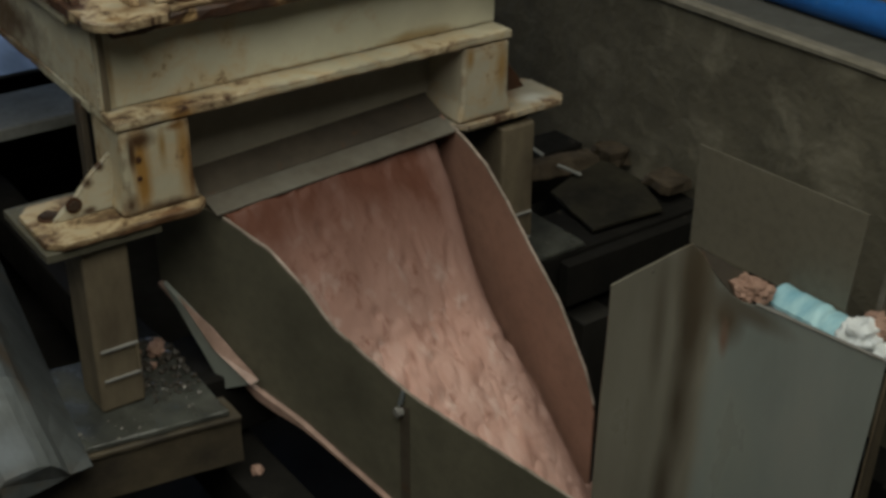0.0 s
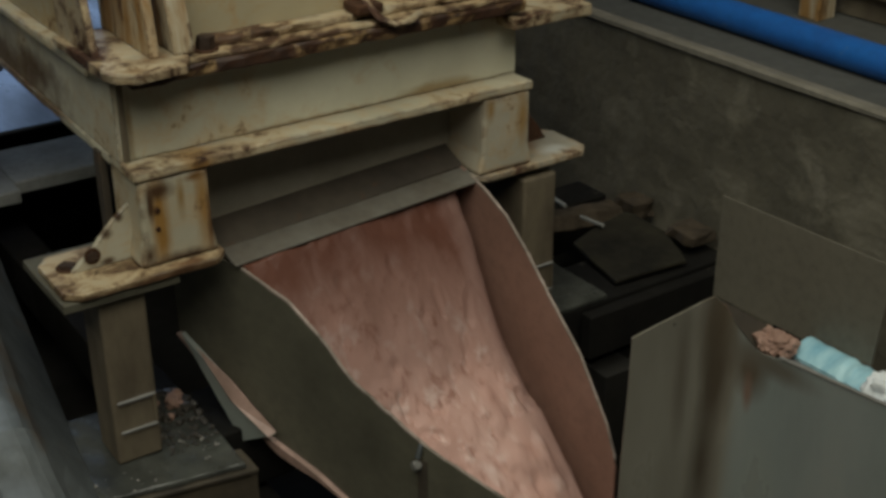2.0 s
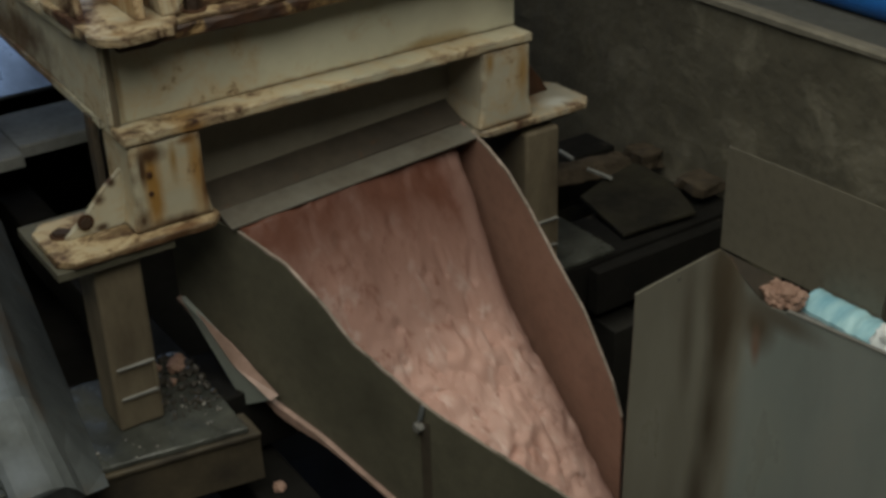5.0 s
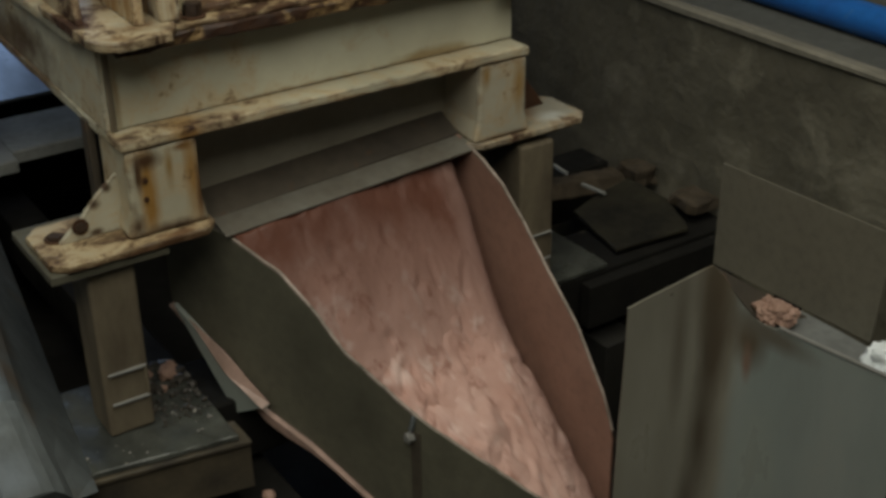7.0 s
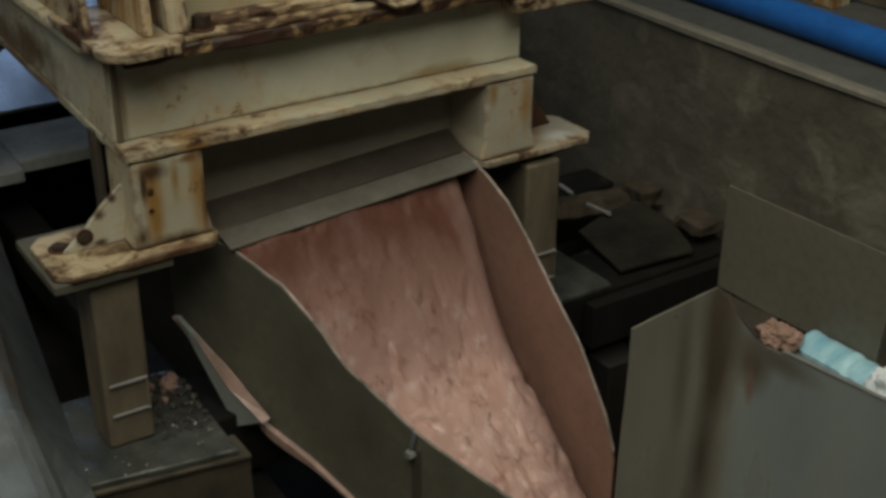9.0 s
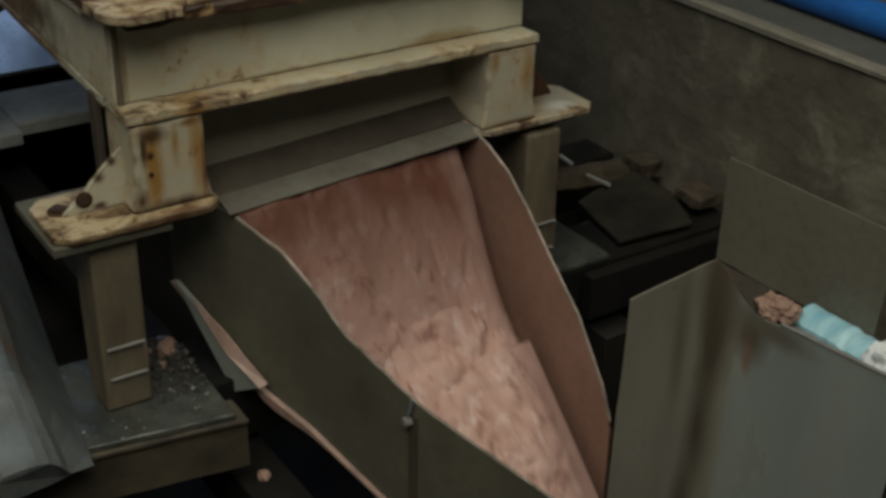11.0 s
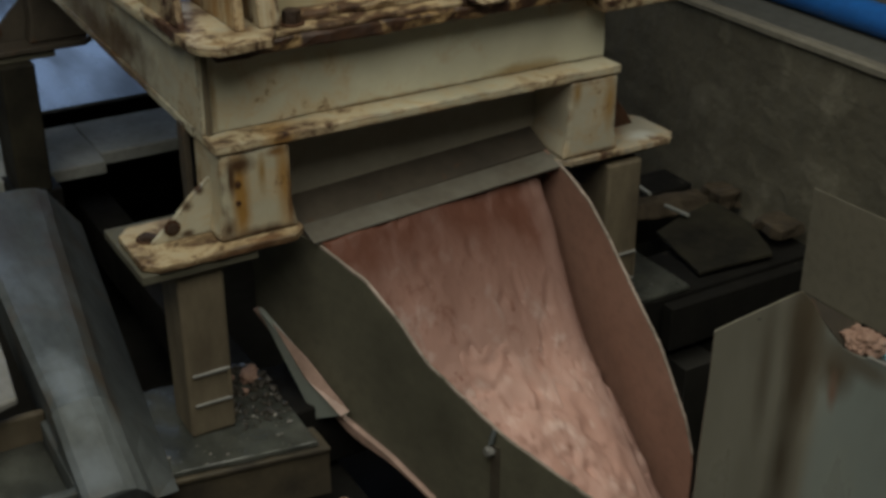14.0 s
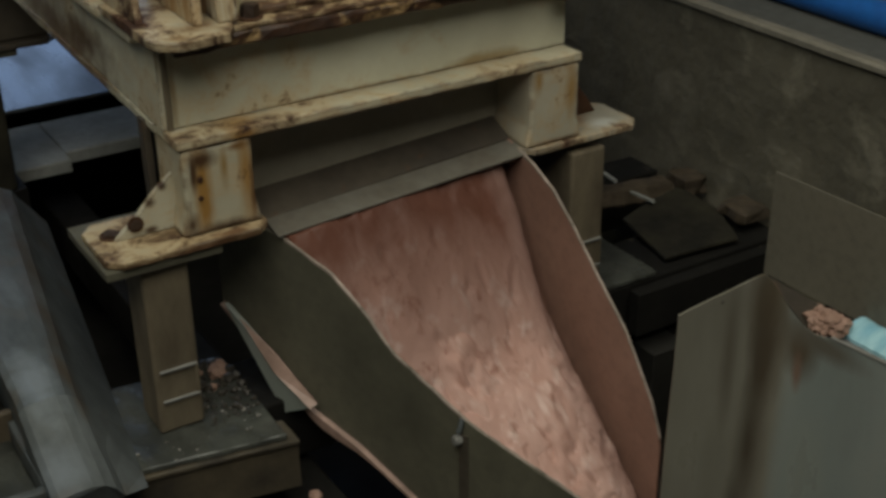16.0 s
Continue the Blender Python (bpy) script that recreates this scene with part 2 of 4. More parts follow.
def launder_sheet(name):
    """Worn sheet: brownish film on the end face, sky reflection coloured into the blue-grey side, brown stain, rust and
    painted fold shade down the bend.
    """
    m, n, l, b = mat(name)
    cloud = noise_tex(n, l, 4.0, 6, 0.62, (1, 1, 0.3))
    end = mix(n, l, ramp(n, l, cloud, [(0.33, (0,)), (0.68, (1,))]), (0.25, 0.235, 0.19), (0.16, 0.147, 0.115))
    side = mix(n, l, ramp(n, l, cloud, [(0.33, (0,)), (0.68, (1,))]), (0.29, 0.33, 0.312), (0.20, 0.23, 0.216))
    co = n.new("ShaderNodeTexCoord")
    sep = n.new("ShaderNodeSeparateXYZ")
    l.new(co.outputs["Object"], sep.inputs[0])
    side_edge = n.new("ShaderNodeMath")
    side_edge.operation = "MULTIPLY_ADD"
    side_edge.inputs[1].default_value = 0.05
    l.new(cloud, side_edge.inputs[0])
    l.new(sep.outputs["X"], side_edge.inputs[2])
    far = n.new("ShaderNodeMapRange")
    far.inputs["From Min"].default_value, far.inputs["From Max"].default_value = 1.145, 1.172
    l.new(side_edge.outputs[0], far.inputs["Value"])
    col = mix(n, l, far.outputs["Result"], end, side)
    # dark blots down the bend: brown stain plus the fold's shade as colour
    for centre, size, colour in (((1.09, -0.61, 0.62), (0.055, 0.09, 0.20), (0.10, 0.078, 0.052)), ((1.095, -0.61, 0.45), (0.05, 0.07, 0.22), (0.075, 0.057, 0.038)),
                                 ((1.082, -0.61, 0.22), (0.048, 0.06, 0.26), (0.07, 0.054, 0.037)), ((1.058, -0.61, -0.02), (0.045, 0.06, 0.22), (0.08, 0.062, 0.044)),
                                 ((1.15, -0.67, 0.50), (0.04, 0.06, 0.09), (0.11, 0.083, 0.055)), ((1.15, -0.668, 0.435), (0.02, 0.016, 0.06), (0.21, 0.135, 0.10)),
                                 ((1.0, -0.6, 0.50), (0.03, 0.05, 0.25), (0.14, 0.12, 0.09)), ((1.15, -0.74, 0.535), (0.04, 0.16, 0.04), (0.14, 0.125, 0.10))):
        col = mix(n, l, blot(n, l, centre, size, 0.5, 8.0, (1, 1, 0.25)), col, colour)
    grain = noise_tex(n, l, 50.0, 4, 0.65, (1, 1, 0.4))
    l.new(col, b.inputs["Base Color"])
    l.new(ramp(n, l, cloud, [(0.3, (0.26,)), (0.7, (0.5,))]), b.inputs["Roughness"])
    bump(n, l, b, grain, 0.06, 0.004)
    return m


LAUNDER = launder_sheet("stained_shaded_launder_sheet")
# first two blots paint a bluish sheen at the near end; brown ones are stains
GALV = dull("dusty_sheen_galvanised_sheet", (0.135, 0.148, 0.152), (0.055, 0.062, 0.062), 5, (0.35, 0.65), 0.0, spots=((0.10, 0.082, 0.062), 0.54), speck=0.4, soft_spots=0.18, stretch=(1.6, 0.5, 1), spot_scale=8.0, gloss=0.3, blots=(
    ((-0.335, 0.10, 0.505), (0.06, 0.18, 0.05), (0.19, 0.215, 0.235)), ((-0.37, -0.12, 0.43), (0.06, 0.12, 0.06), (0.15, 0.17, 0.19)), ((-0.262, 0.12, 0.49), (0.026, 0.2, 0.05), (0.075, 0.058, 0.042)),
    ((-0.225, 0.40, 0.49), (0.032, 0.25, 0.05), (0.07, 0.056, 0.042)), ((-0.180, 0.72, 0.49), (0.036, 0.25, 0.05), (0.065, 0.053, 0.04)), ((-0.135, 1.02, 0.49), (0.05, 0.25, 0.06), (0.06, 0.05, 0.038)), ((-0.28, 0.95, 0.50), (0.08, 0.3, 0.05), (0.065, 0.062, 0.055))))
# dirty steel, its base lowered to near-black to hold the pit's shade
DARK = dull("shade_black_dirty_steel", (0.015, 0.014, 0.012), (0.008, 0.0075, 0.007), 8, (0.7, 0.95), 0.0, spots=((0.05, 0.045, 0.035), 0.66), gloss=0.12)
# dirty dark sheet; also the shaded tone of the rear posts
SHEETDARK = dull("dirty_shade_dark_sheet", (0.038, 0.034, 0.022), (0.008, 0.007, 0.006), 6, (0.6, 0.9), gloss=0.2)
WET = dull("wet_gritty_steel", (0.088, 0.092, 0.080), (0.018, 0.019, 0.017), 9, (0.10, 0.5), 0.0, spots=((0.17, 0.165, 0.145), 0.66), fine=26, relief=0.35)
CONCRETE = dull("stained_concrete", (0.158, 0.142, 0.102), (0.085, 0.075, 0.053), 3.2, (0.8, 0.95), relief=0.6, dist=0.02, spots=((0.205, 0.186, 0.138), 0.53), fine=11, speck=0.8, soft_spots=0.14, spot_scale=5.5)
COPING = dull("pale_concrete_edge", (0.25, 0.228, 0.18), (0.17, 0.155, 0.122), 9, (0.7, 0.9))
SLAB = dull("grey_concrete_top", (0.10, 0.10, 0.088), (0.075, 0.075, 0.066), 6, (0.6, 0.9))
HALL = dull("grey_hall_cladding", (0.17, 0.165, 0.15), (0.12, 0.115, 0.105), 3, (0.7, 0.9))
BLUE = dull("blue_plastic_pipe", (0.018, 0.14, 0.47), (0.014, 0.10, 0.37), 7, (0.32, 0.5), relief=0.1, spots=((0.10, 0.20, 0.42), 0.67))
FILM = dull("pink_slurry_film", (0.33, 0.193, 0.147), (0.25, 0.143, 0.107), 6, (0.3, 0.5), relief=0.15)


def slurry(name):
    """Wet pink slurry with pale flecks, hollow shade coloured in as darker spots, and a thin water gloss. Near the lip
    a smooth dark red stands in for the frame's shade; the stream turns pale and crumbly where it breaks up further down
    the chute."""
    m, n, l, b = mat(name)
    big = noise_tex(n, l, 9.0, 5, 0.6, (1, 0.6, 0.6))
    col = mix(n, l, ramp(n, l, big, [(0.35, (0,)), (0.65, (1,))]), (0.515, 0.302, 0.248), (0.61, 0.395, 0.338))
    mid = noise_tex(n, l, 26.0, 6, 0.62, (1, 0.6, 0.6), 0.6)
    col = mix(n, l, ramp(n, l, mid, [(0.55, (0,)), (0.66, (0.85,))]), col, (0.315, 0.155, 0.118))
    pale = noise_tex(n, l, 24.0, 5, 0.6, (1, 0.6, 0.6), 0.3)
    col = mix(n, l, ramp(n, l, pale, [(0.55, (0,)), (0.66, (0.85,))]), col, (0.70, 0.52, 0.465))
    # shade under the frame, put into the colour as dark red towards the lip
    lip_shade = mix(n, l, ramp(n, l, big, [(0.35, (0,)), (0.65, (1,))]), (0.088, 0.033, 0.021), (0.132, 0.054, 0.036))
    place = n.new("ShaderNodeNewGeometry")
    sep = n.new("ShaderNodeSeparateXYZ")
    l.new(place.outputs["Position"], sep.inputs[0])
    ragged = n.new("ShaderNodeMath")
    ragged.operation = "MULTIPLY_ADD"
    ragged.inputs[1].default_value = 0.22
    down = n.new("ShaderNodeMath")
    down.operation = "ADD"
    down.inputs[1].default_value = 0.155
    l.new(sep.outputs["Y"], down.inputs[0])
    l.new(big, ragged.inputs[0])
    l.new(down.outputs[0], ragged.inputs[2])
    col = mix(n, l, ramp(n, l, ragged.outputs[0], [(-0.02, (0,)), (0.25, (1,))]), col, lip_shade)
    # thin greyish-red film along the far margin, darkened for the gutter's shade
    margin = n.new("ShaderNodeMath")
    margin.operation = "MULTIPLY_ADD"
    margin.inputs[1].default_value = 0.10
    l.new(mid, margin.inputs[0])
    l.new(sep.outputs["X"], margin.inputs[2])
    col = mix(n, l, ramp(n, l, margin.outputs[0], [(0.79, (0,)), (0.87, (0.85,))]), col, (0.27, 0.165, 0.14))
    l.new(col, b.inputs["Base Color"])
    l.new(ramp(n, l, mid, [(0.35, (0.42,)), (0.65, (0.65,))]), b.inputs["Roughness"])
    b.inputs["Specular IOR Level"].default_value = 0.25
    bump(n, l, b, mid, 0.5, 0.008)
    return m


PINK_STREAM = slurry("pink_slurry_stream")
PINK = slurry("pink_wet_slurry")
SMEAR = dull("pink_slurry_smear", (0.44, 0.29, 0.24), (0.20, 0.135, 0.105), 14, (0.35, 0.6), relief=0.4)
CRUST = dull("dried_pink_lumps", (0.42, 0.27, 0.21), (0.25, 0.145, 0.105), 22, (0.6, 0.9), relief=0.5)
FOAM = dull("white_foam", (0.84, 0.87, 0.88), (0.74, 0.79, 0.82), 18, (0.5, 0.8), relief=0.5)
# cyan reflection on the wet trough, given as a body's own colour
FLASHM = dull("pale_blue_flash", (0.22, 0.46, 0.58), (0.46, 0.72, 0.78), 12, (0.08, 0.25), stretch=(0.6, 2.4, 1), relief=0.15, speck=0.1)
CHANNEL = dull("wet_grey_channel", (0.20, 0.205, 0.20), (0.13, 0.13, 0.125), 9, (0.1, 0.35), relief=0.1)
GRITM = dull("pale_wet_grit", (0.34, 0.325, 0.295), (0.10, 0.09, 0.08), 60, (0.3, 0.6))
CAP = dull("pale_grey_sheet", (0.24, 0.235, 0.22), (0.19, 0.185, 0.17), 8, (0.5, 0.7))
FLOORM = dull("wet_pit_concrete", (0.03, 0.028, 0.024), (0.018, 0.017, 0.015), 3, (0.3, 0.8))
WETFLOOR = dull("wet_hall_floor", (0.13, 0.135, 0.14), (0.07, 0.075, 0.08), 1.3, (0.03, 0.75), relief=0.12, stretch=(2.2, 0.6, 1))
RUBBLE = dull("dirty_rubble", (0.095, 0.073, 0.05), (0.03, 0.024, 0.017), 12, (0.8, 0.95), relief=0.6, gloss=0.2)
GREYBEAM = dull("dusty_grey_beam", (0.36, 0.37, 0.35), (0.22, 0.225, 0.21), 6, (0.75, 0.95), gloss=0.15)
CLOD = dull("dark_wet_clods", (0.07, 0.058, 0.045), (0.018, 0.016, 0.013), 40, (0.25, 0.7), relief=0.5)
BOLTM = dull("greasy_bolt_steel", (0.075, 0.045, 0.03), (0.028, 0.02, 0.016), 30, (0.5, 0.8), 0.3)


# ---- mesh helpers ----
def empty(name, x=0, y=0, z=0, label="", category="", group="", kind=""):
    ob = new(name)
    ob.matrix_world = pose(x, y, z)
    return tagged(ob, label, category, group, kind)


def part(name, bm, material, parent=None, label="", smooth=False):
    me = bpy.data.meshes.new(name)
    bmesh.ops.recalc_face_normals(bm, faces=bm.faces)
    bm.to_mesh(me)
    bm.free()
    me.materials.append(material)
    if smooth:
        me.shade_smooth()
        me.set_sharp_from_angle(angle=radians(45))
    ob = new(name, me)
    if parent:
        ob.parent = parent
        top, shift = parent, Vector()
        while top:
            shift += top.location
            top = top.parent
        ob.location = -shift
    if label:
        ob["label"] = label
    return ob


def prism(points, along, bevel=0.0):
    """A solid from a flat outline, pushed along a vector."""
    bm = bmesh.new()
    a = [bm.verts.new(p) for p in points]
    c = [bm.verts.new(Vector(p) + Vector(along)) for p in points]
    bm.faces.new(a)
    bm.faces.new(c[::-1])
    k = len(a)
    for i in range(k):
        bm.faces.new((a[i], a[(i + 1) % k], c[(i + 1) % k], c[i]))
    if bevel:
        bmesh.ops.bevel(bm, geom=list(bm.edges), offset=bevel, segments=2, affect="EDGES", profile=0.5)
    return bm


def block(x0, x1, y0, y1, z0, z1, bevel=0.003):
    return prism([(x0, y0, z0), (x1, y0, z0), (x1, y1, z0), (x0, y1, z0)], (0, 0, z1 - z0), bevel)


def worn(bm, cell=0.03, amount=0.003, scale=18.0):
    """Cuts the long edges and lets the surface and its edges run uneven."""
    for _ in range(5):
        long = [e for e in bm.edges if e.calc_length() > cell * 1.6]
        if not long or len(bm.verts) > 6000:
            break
        bmesh.ops.subdivide_edges(bm, edges=long, cuts=1, use_grid_fill=True)
    bm.normal_update()
    for v in bm.verts:
        p = v.co * scale
        v.co += v.normal * amount * (noise.noise(p) + 0.6 * noise.noise(p * 2.7))
    return bm


def rod(p, q, r, segs=16, bevel=0.0, r2=None):
    bm = bmesh.new()
    p, q = Vector(p), Vector(q)
    m = Matrix.Translation((p + q) / 2) @ (q - p).to_track_quat("Z", "Y").to_matrix().to_4x4()
    bmesh.ops.create_cone(bm, cap_ends=True, segments=segs, radius1=r, radius2=r if r2 is None else r2, depth=(q - p).length, matrix=m)
    if bevel:
        rim = [e for e in bm.edges if len(e.link_faces) == 2 and any(len(f.verts) > 4 for f in e.link_faces)]
        bmesh.ops.bevel(bm, geom=rim, offset=bevel, segments=2, affect="EDGES")
    return bm


def lump(x, y, z, r, squash=0.7, seed=0, sub=3, rough=0.35):
    bm = bmesh.new()
    bmesh.ops.create_icosphere(bm, subdivisions=sub, radius=1.0)
    off = Vector((seed * 3.1, seed * 1.7, seed * 0.9))
    for v in bm.verts:
        k = 1 + rough * noise.noise(v.co * 1.6 + off) + 0.5 * rough * noise.noise(v.co * 4.0 + off)
        v.co = Vector((x + v.co.x * r * k, y + v.co.y * r * k, z + v.co.z * r * k * squash))
    return bm


def bolt(parent, x, y, z, r=0.017, h=0.016, axis=(0, 0, 1), material=None):
    a = Vector(axis)
    head = rod(Vector((x, y, z)), Vector((x, y, z)) + a * h, r, 6, 0.002)
    one = part("bolt", worn(head, 0.012, 0.0024, 60), material or BOLTM, parent, "greasy rusted hexagon bolt")
    part("washer", rod(Vector((x, y, z)) - a * 0.001, Vector((x, y, z)) + a * 0.003, r * 1.35, 20), RUSTY, one, "flat rusted washer")
    return one


# ---- hall and pit ----
def hall():
    g = part("ground", block(-8, 8, -8, 9, -0.5, -0.3, 0), FLOORM)
    tagged(g, "dark wet concrete floor of the pit", "ground", kind="structure")
    for name, a in (("wall_north", (-8, -1.35, 9, 9.2, -0.3, 5)), ("wall_north_2", (3.55, 8, 9, 9.2, -0.3, 5)), ("wall_north_3", (-1.35, 3.55, 9, 9.2, 4.45, 5)), ("wall_north_4", (-1.35, 3.55, 9, 9.2, -0.3, 0.35)), ("wall_south", (-8, 8, -8.2, -8, -0.3, 5)),
                    ("wall_west", (-8.2, -8, -8, 9, -0.3, 5)), ("wall_east", (8, 8.2, -8, 9, -0.3, 5))):
        tagged(part(name, block(*a, 0), HALL), "dark dusty hall cladding", "wall", kind="structure")
    # ceiling with one roof light over the walkway
    bm = bmesh.new()
    for a in ((-8, 8, -8, -4.9, 5, 5.15), (-8, 8, 0.1, 9, 5, 5.15), (-8, -4.0, -4.9, 0.1, 5, 5.15), (1.6, 8, -4.9, 0.1, 5, 5.15)):
        one = block(*a, 0)
        me = bpy.data.meshes.new("tmp")
        one.to_mesh(me)
        bm.from_mesh(me)
        one.free()
        bpy.data.meshes.remove(me)
    tagged(part("ceiling", bm, HALL), "dark sheet ceiling with a roof light", "ceiling", kind="structure")


hall()


def side_wall():
    w = part("wall_1", worn(block(1.80, 2.45, -3.0, 3.2, -0.3, 0.885, 0.004), 0.12, 0.006, 6), CONCRETE)
    tagged(w, "stained rough concrete pit wall", "wall", kind="structure")
    c = part("trim", worn(prism([(1.789, -3, 0.891), (1.842, -3, 0.891), (1.842, -3, 0.904), (1.80, -3, 0.908), (1.789, -3, 0.904)], (0, 6.2, 0), 0), 0.05, 0.0045, 14), COPING)
    tagged(c, "pale worn concrete edge strip", "trim", kind="structure")
    s = part("ledge", block(1.846, 2.449, -2.99, 3.19, 0.888, 0.902, 0.002), SLAB)
    tagged(s, "flat grey ledge on the pit wall", "ledge", kind="structure")
    f = part("wall_2", worn(block(1.81, 6.0, 3.2, 3.4, -0.3, 2.6, 0.004), 0.2, 0.004), HALL)
    tagged(f, "dark wall behind the ledge", "wall", kind="structure")


side_wall()


def blue_pipe():
    p = empty("blue_pipe", 2.03, 0, 0.96, "thick blue plastic pipe lying on the wall ledge", "pipe")
    bm = rod((2.015, -2.9, 0.949), (2.015, 3.0, 0.949), 0.046, 32)
    part("pipe_body", bm, BLUE, p, smooth=True)
    q = empty("pipe_rack", 2.3, 0, 0.9, "tan painted steel stands behind the blue pipe", "rack")
    for y in (-0.55, 0.25, 1.05):
        part("upright", worn(block(2.30, 2.38, y - 0.04, y + 0.04, 0.902, 1.9), 0.06, 0.002), CREAM_STREAK, q)
    part("rail", worn(block(2.385, 2.43, -1.2, 2.0, 0.99, 1.07), 0.08, 0.002), BROWN, q)
    part("sheet", block(2.432, 2.446, -1.2, 2.0, 0.904, 1.9), BROWN, q)


blue_pipe()

# ---- machine frame ----
frame_ob = empty("machine_frame", 0.53, 0.8, 0.78, "cream painted steel machine frame, chipped and rusting", "machine frame")


def machine():
    f = frame_ob
    part("front_web", worn(block(0.0155, 1.025, 0.07, 0.085, 1.024, 1.195, 0.002), 0.05, 0.001), CREAM, f)
    part("bottom_flange", worn(block(0.0, 1.027, 0.0, 0.12, 1.0, 1.022, 0.004), 0.018, 0.0026, 24), CREAM_EDGE, f, "flaking bottom flange with rust")
    part("top_flange", worn(block(0.02, 1.0, 0.004, 0.12, 1.196, 1.224, 0.006), 0.02, 0.007, 20), RAGGED, f, "ragged rusted top flange edge")
    part("top_flange_plate", worn(block(0.05, 1.0, 0.012, 0.12, 1.2245, 1.235, 0.003), 0.02, 0.005, 20), HEAVY, f, "rusted flaking cover plate")
    # side beams that run back
    for x, y0 in ((0.0, 0.072), (1.0, 0.09)):
        part("side_web", worn(prism([(x, y0, 1.0235), (x, 1.75, 1.0655), (x, 1.75, 1.2), (x, y0, 1.2)], (0.015, 0, 0), 0.002), 0.07, 0.001), SIDE, f)
        part("side_flange", worn(prism([(x - 0.004, 0.122, 1.003), (x - 0.004, 1.75, 1.045), (x - 0.004, 1.75, 1.0645), (x - 0.004, 0.122, 1.0225)], (0.064, 0, 0), 0.004), 0.04, 0.003), SIDE, f)
        part("side_top_flange", worn(block(x - 0.03, x + 0.06, 0.125, 1.75, 1.201, 1.222, 0.005), 0.04, 0.003), CREAM_EDGE, f)
    part("end_plate", worn(block(0.009, 0.0215, 0.063, 0.0695, 1.024, 1.2, 0.001), 0.04, 0.001), BROWN, f)
    part("inner_leg", worn(block(-0.012, 0.006, 0.165, 0.2, 0.803, 1.02, 0.004), 0.04, 0.001), STAIN_SHADE, f, "brown stained inner leg")
    part("rear_web", block(0.02, 0.99, 1.74, 1.755, 1.0, 1.2), CREAM, f)
    # corner plate of the upper deck with rounded corner, ribs and bolt
    pts = [(-0.035, 0.3, 1.226)] + [(-0.035 + 0.06 * (1 - math.cos(a)), -0.055 + 0.06 * (1 - math.sin(a)), 1.226) for a in [i * math.pi / 12 for i in range(7)]] + [(0.12, -0.045, 1.226), (0.15, 0.0, 1.226), (0.15, 0.3, 1.226)]
    part("corner_plate", worn(prism(pts, (0, 0, 0.018), 0.002), 0.02, 0.004), CREAM_WORN, f, "flaking rounded corner plate")
    part("rib", worn(prism([(0.075, 0.03, 1.245), (0.075, 0.30, 1.245), (0.075, 0.30, 1.62), (0.075, 0.08, 1.62)], (0.02, 0, 0), 0.002), 0.03, 0.003), CREAM_STREAK, f)
    part("rib", worn(prism([(0.125, 0.02, 1.245), (0.125, 0.14, 1.245), (0.125, 0.14, 1.62), (0.10, 0.08, 1.62)], (0.045, 0, 0), 0.002), 0.03, 0.003), CREAM_STREAK, f)
    part("rib", worn(prism([(-0.02, 0.10, 1.245), (-0.02, 0.3, 1.245), (-0.02, 0.3, 1.62), (-0.02, 0.2, 1.62)], (0.016, 0, 0), 0.002), 0.03, 0.003), CREAM_WORN, f)
    bolt(f, 0.205, 0.05, 1.236, 0.020, 0.03)
    # panels and top carried up to 2.7 m, unseen, to shade the wall
    part("deck_panel", worn(block(0.18, 0.99, 0.10, 0.115, 1.236, 2.7, 0.003), 0.09, 0.0015), TAN, f, "tan painted deck panel, extended upward to shade the wall")
    for x in (0.0, 0.985):
        part("deck_side_panel", block(x, x + 0.015, 0.31 if x < 0.5 else 0.12, 1.7, 1.224, 2.7), TAN, f)
    part("deck_top", block(0.0, 1.0, 0.12, 1.7, 2.701, 2.715), TAN, f)
    part("panel_foot", worn(block(0.21, 0.99, 0.05, 0.099, 1.2355, 1.252, 0.004), 0.016, 0.008, 24), HEAVY, f, "rusted flaking weld seam")
    part("bracket", worn(block(0.965, 1.205, 0.0, 0.13, 1.155, 1.185, 0.004), 0.02, 0.003), CREAM_WORN, f, "chipped cream bracket plate")
    hook = bmesh.new()
    path = [(0.575, 0.09, 1.40), (0.578, 0.07, 1.33), (0.585, 0.035, 1.275), (0.60, 0.005, 1.245), (0.63, -0.012, 1.232), (0.67, -0.012, 1.236), (0.70, 0.0, 1.245)]
    rings = []
    for k, p in enumerate(path):
        a, c = Vector(path[max(0, k - 1)]), Vector(path[min(len(path) - 1, k + 1)])
        q = (c - a).to_track_quat("Z", "Y").to_matrix()
        rings.append([hook.verts.new(Vector(p) + q @ Vector((0.011 * math.cos(t), 0.007 * math.sin(t), 0))) for t in [math.pi * s / 4 for s in range(8)]])
    for a, c in zip(rings, rings[1:]):
        for s in range(8):
            hook.faces.new((a[s], a[(s + 1) % 8], c[(s + 1) % 8], c[s]))
    hook.faces.new(rings[0])
    hook.faces.new(rings[-1])
    part("strap", worn(hook, 0.012, 0.002, 30), CREAM_WORN, f, "bent flaking strap")
    part("strap_foot", worn(block(0.555, 0.62, 0.02, 0.095, 1.2525, 1.275, 0.005), 0.015, 0.005), RUSTY, f)
    # four short legs with foot plates
    # rear legs, plates and gussets on the left: shade put into a darker material
    for side, (x0, x1, p0, p1) in enumerate(((0.008, 0.166, -0.178, 0.186), (0.882, 1.024, 0.862, 1.222))):
        for y in (0.0, 1.55):
            leg = worn(block(x0, x1, y + 0.004, y + 0.16, 0.803, 0.999, 0.009), 0.02, 0.0009, 20)
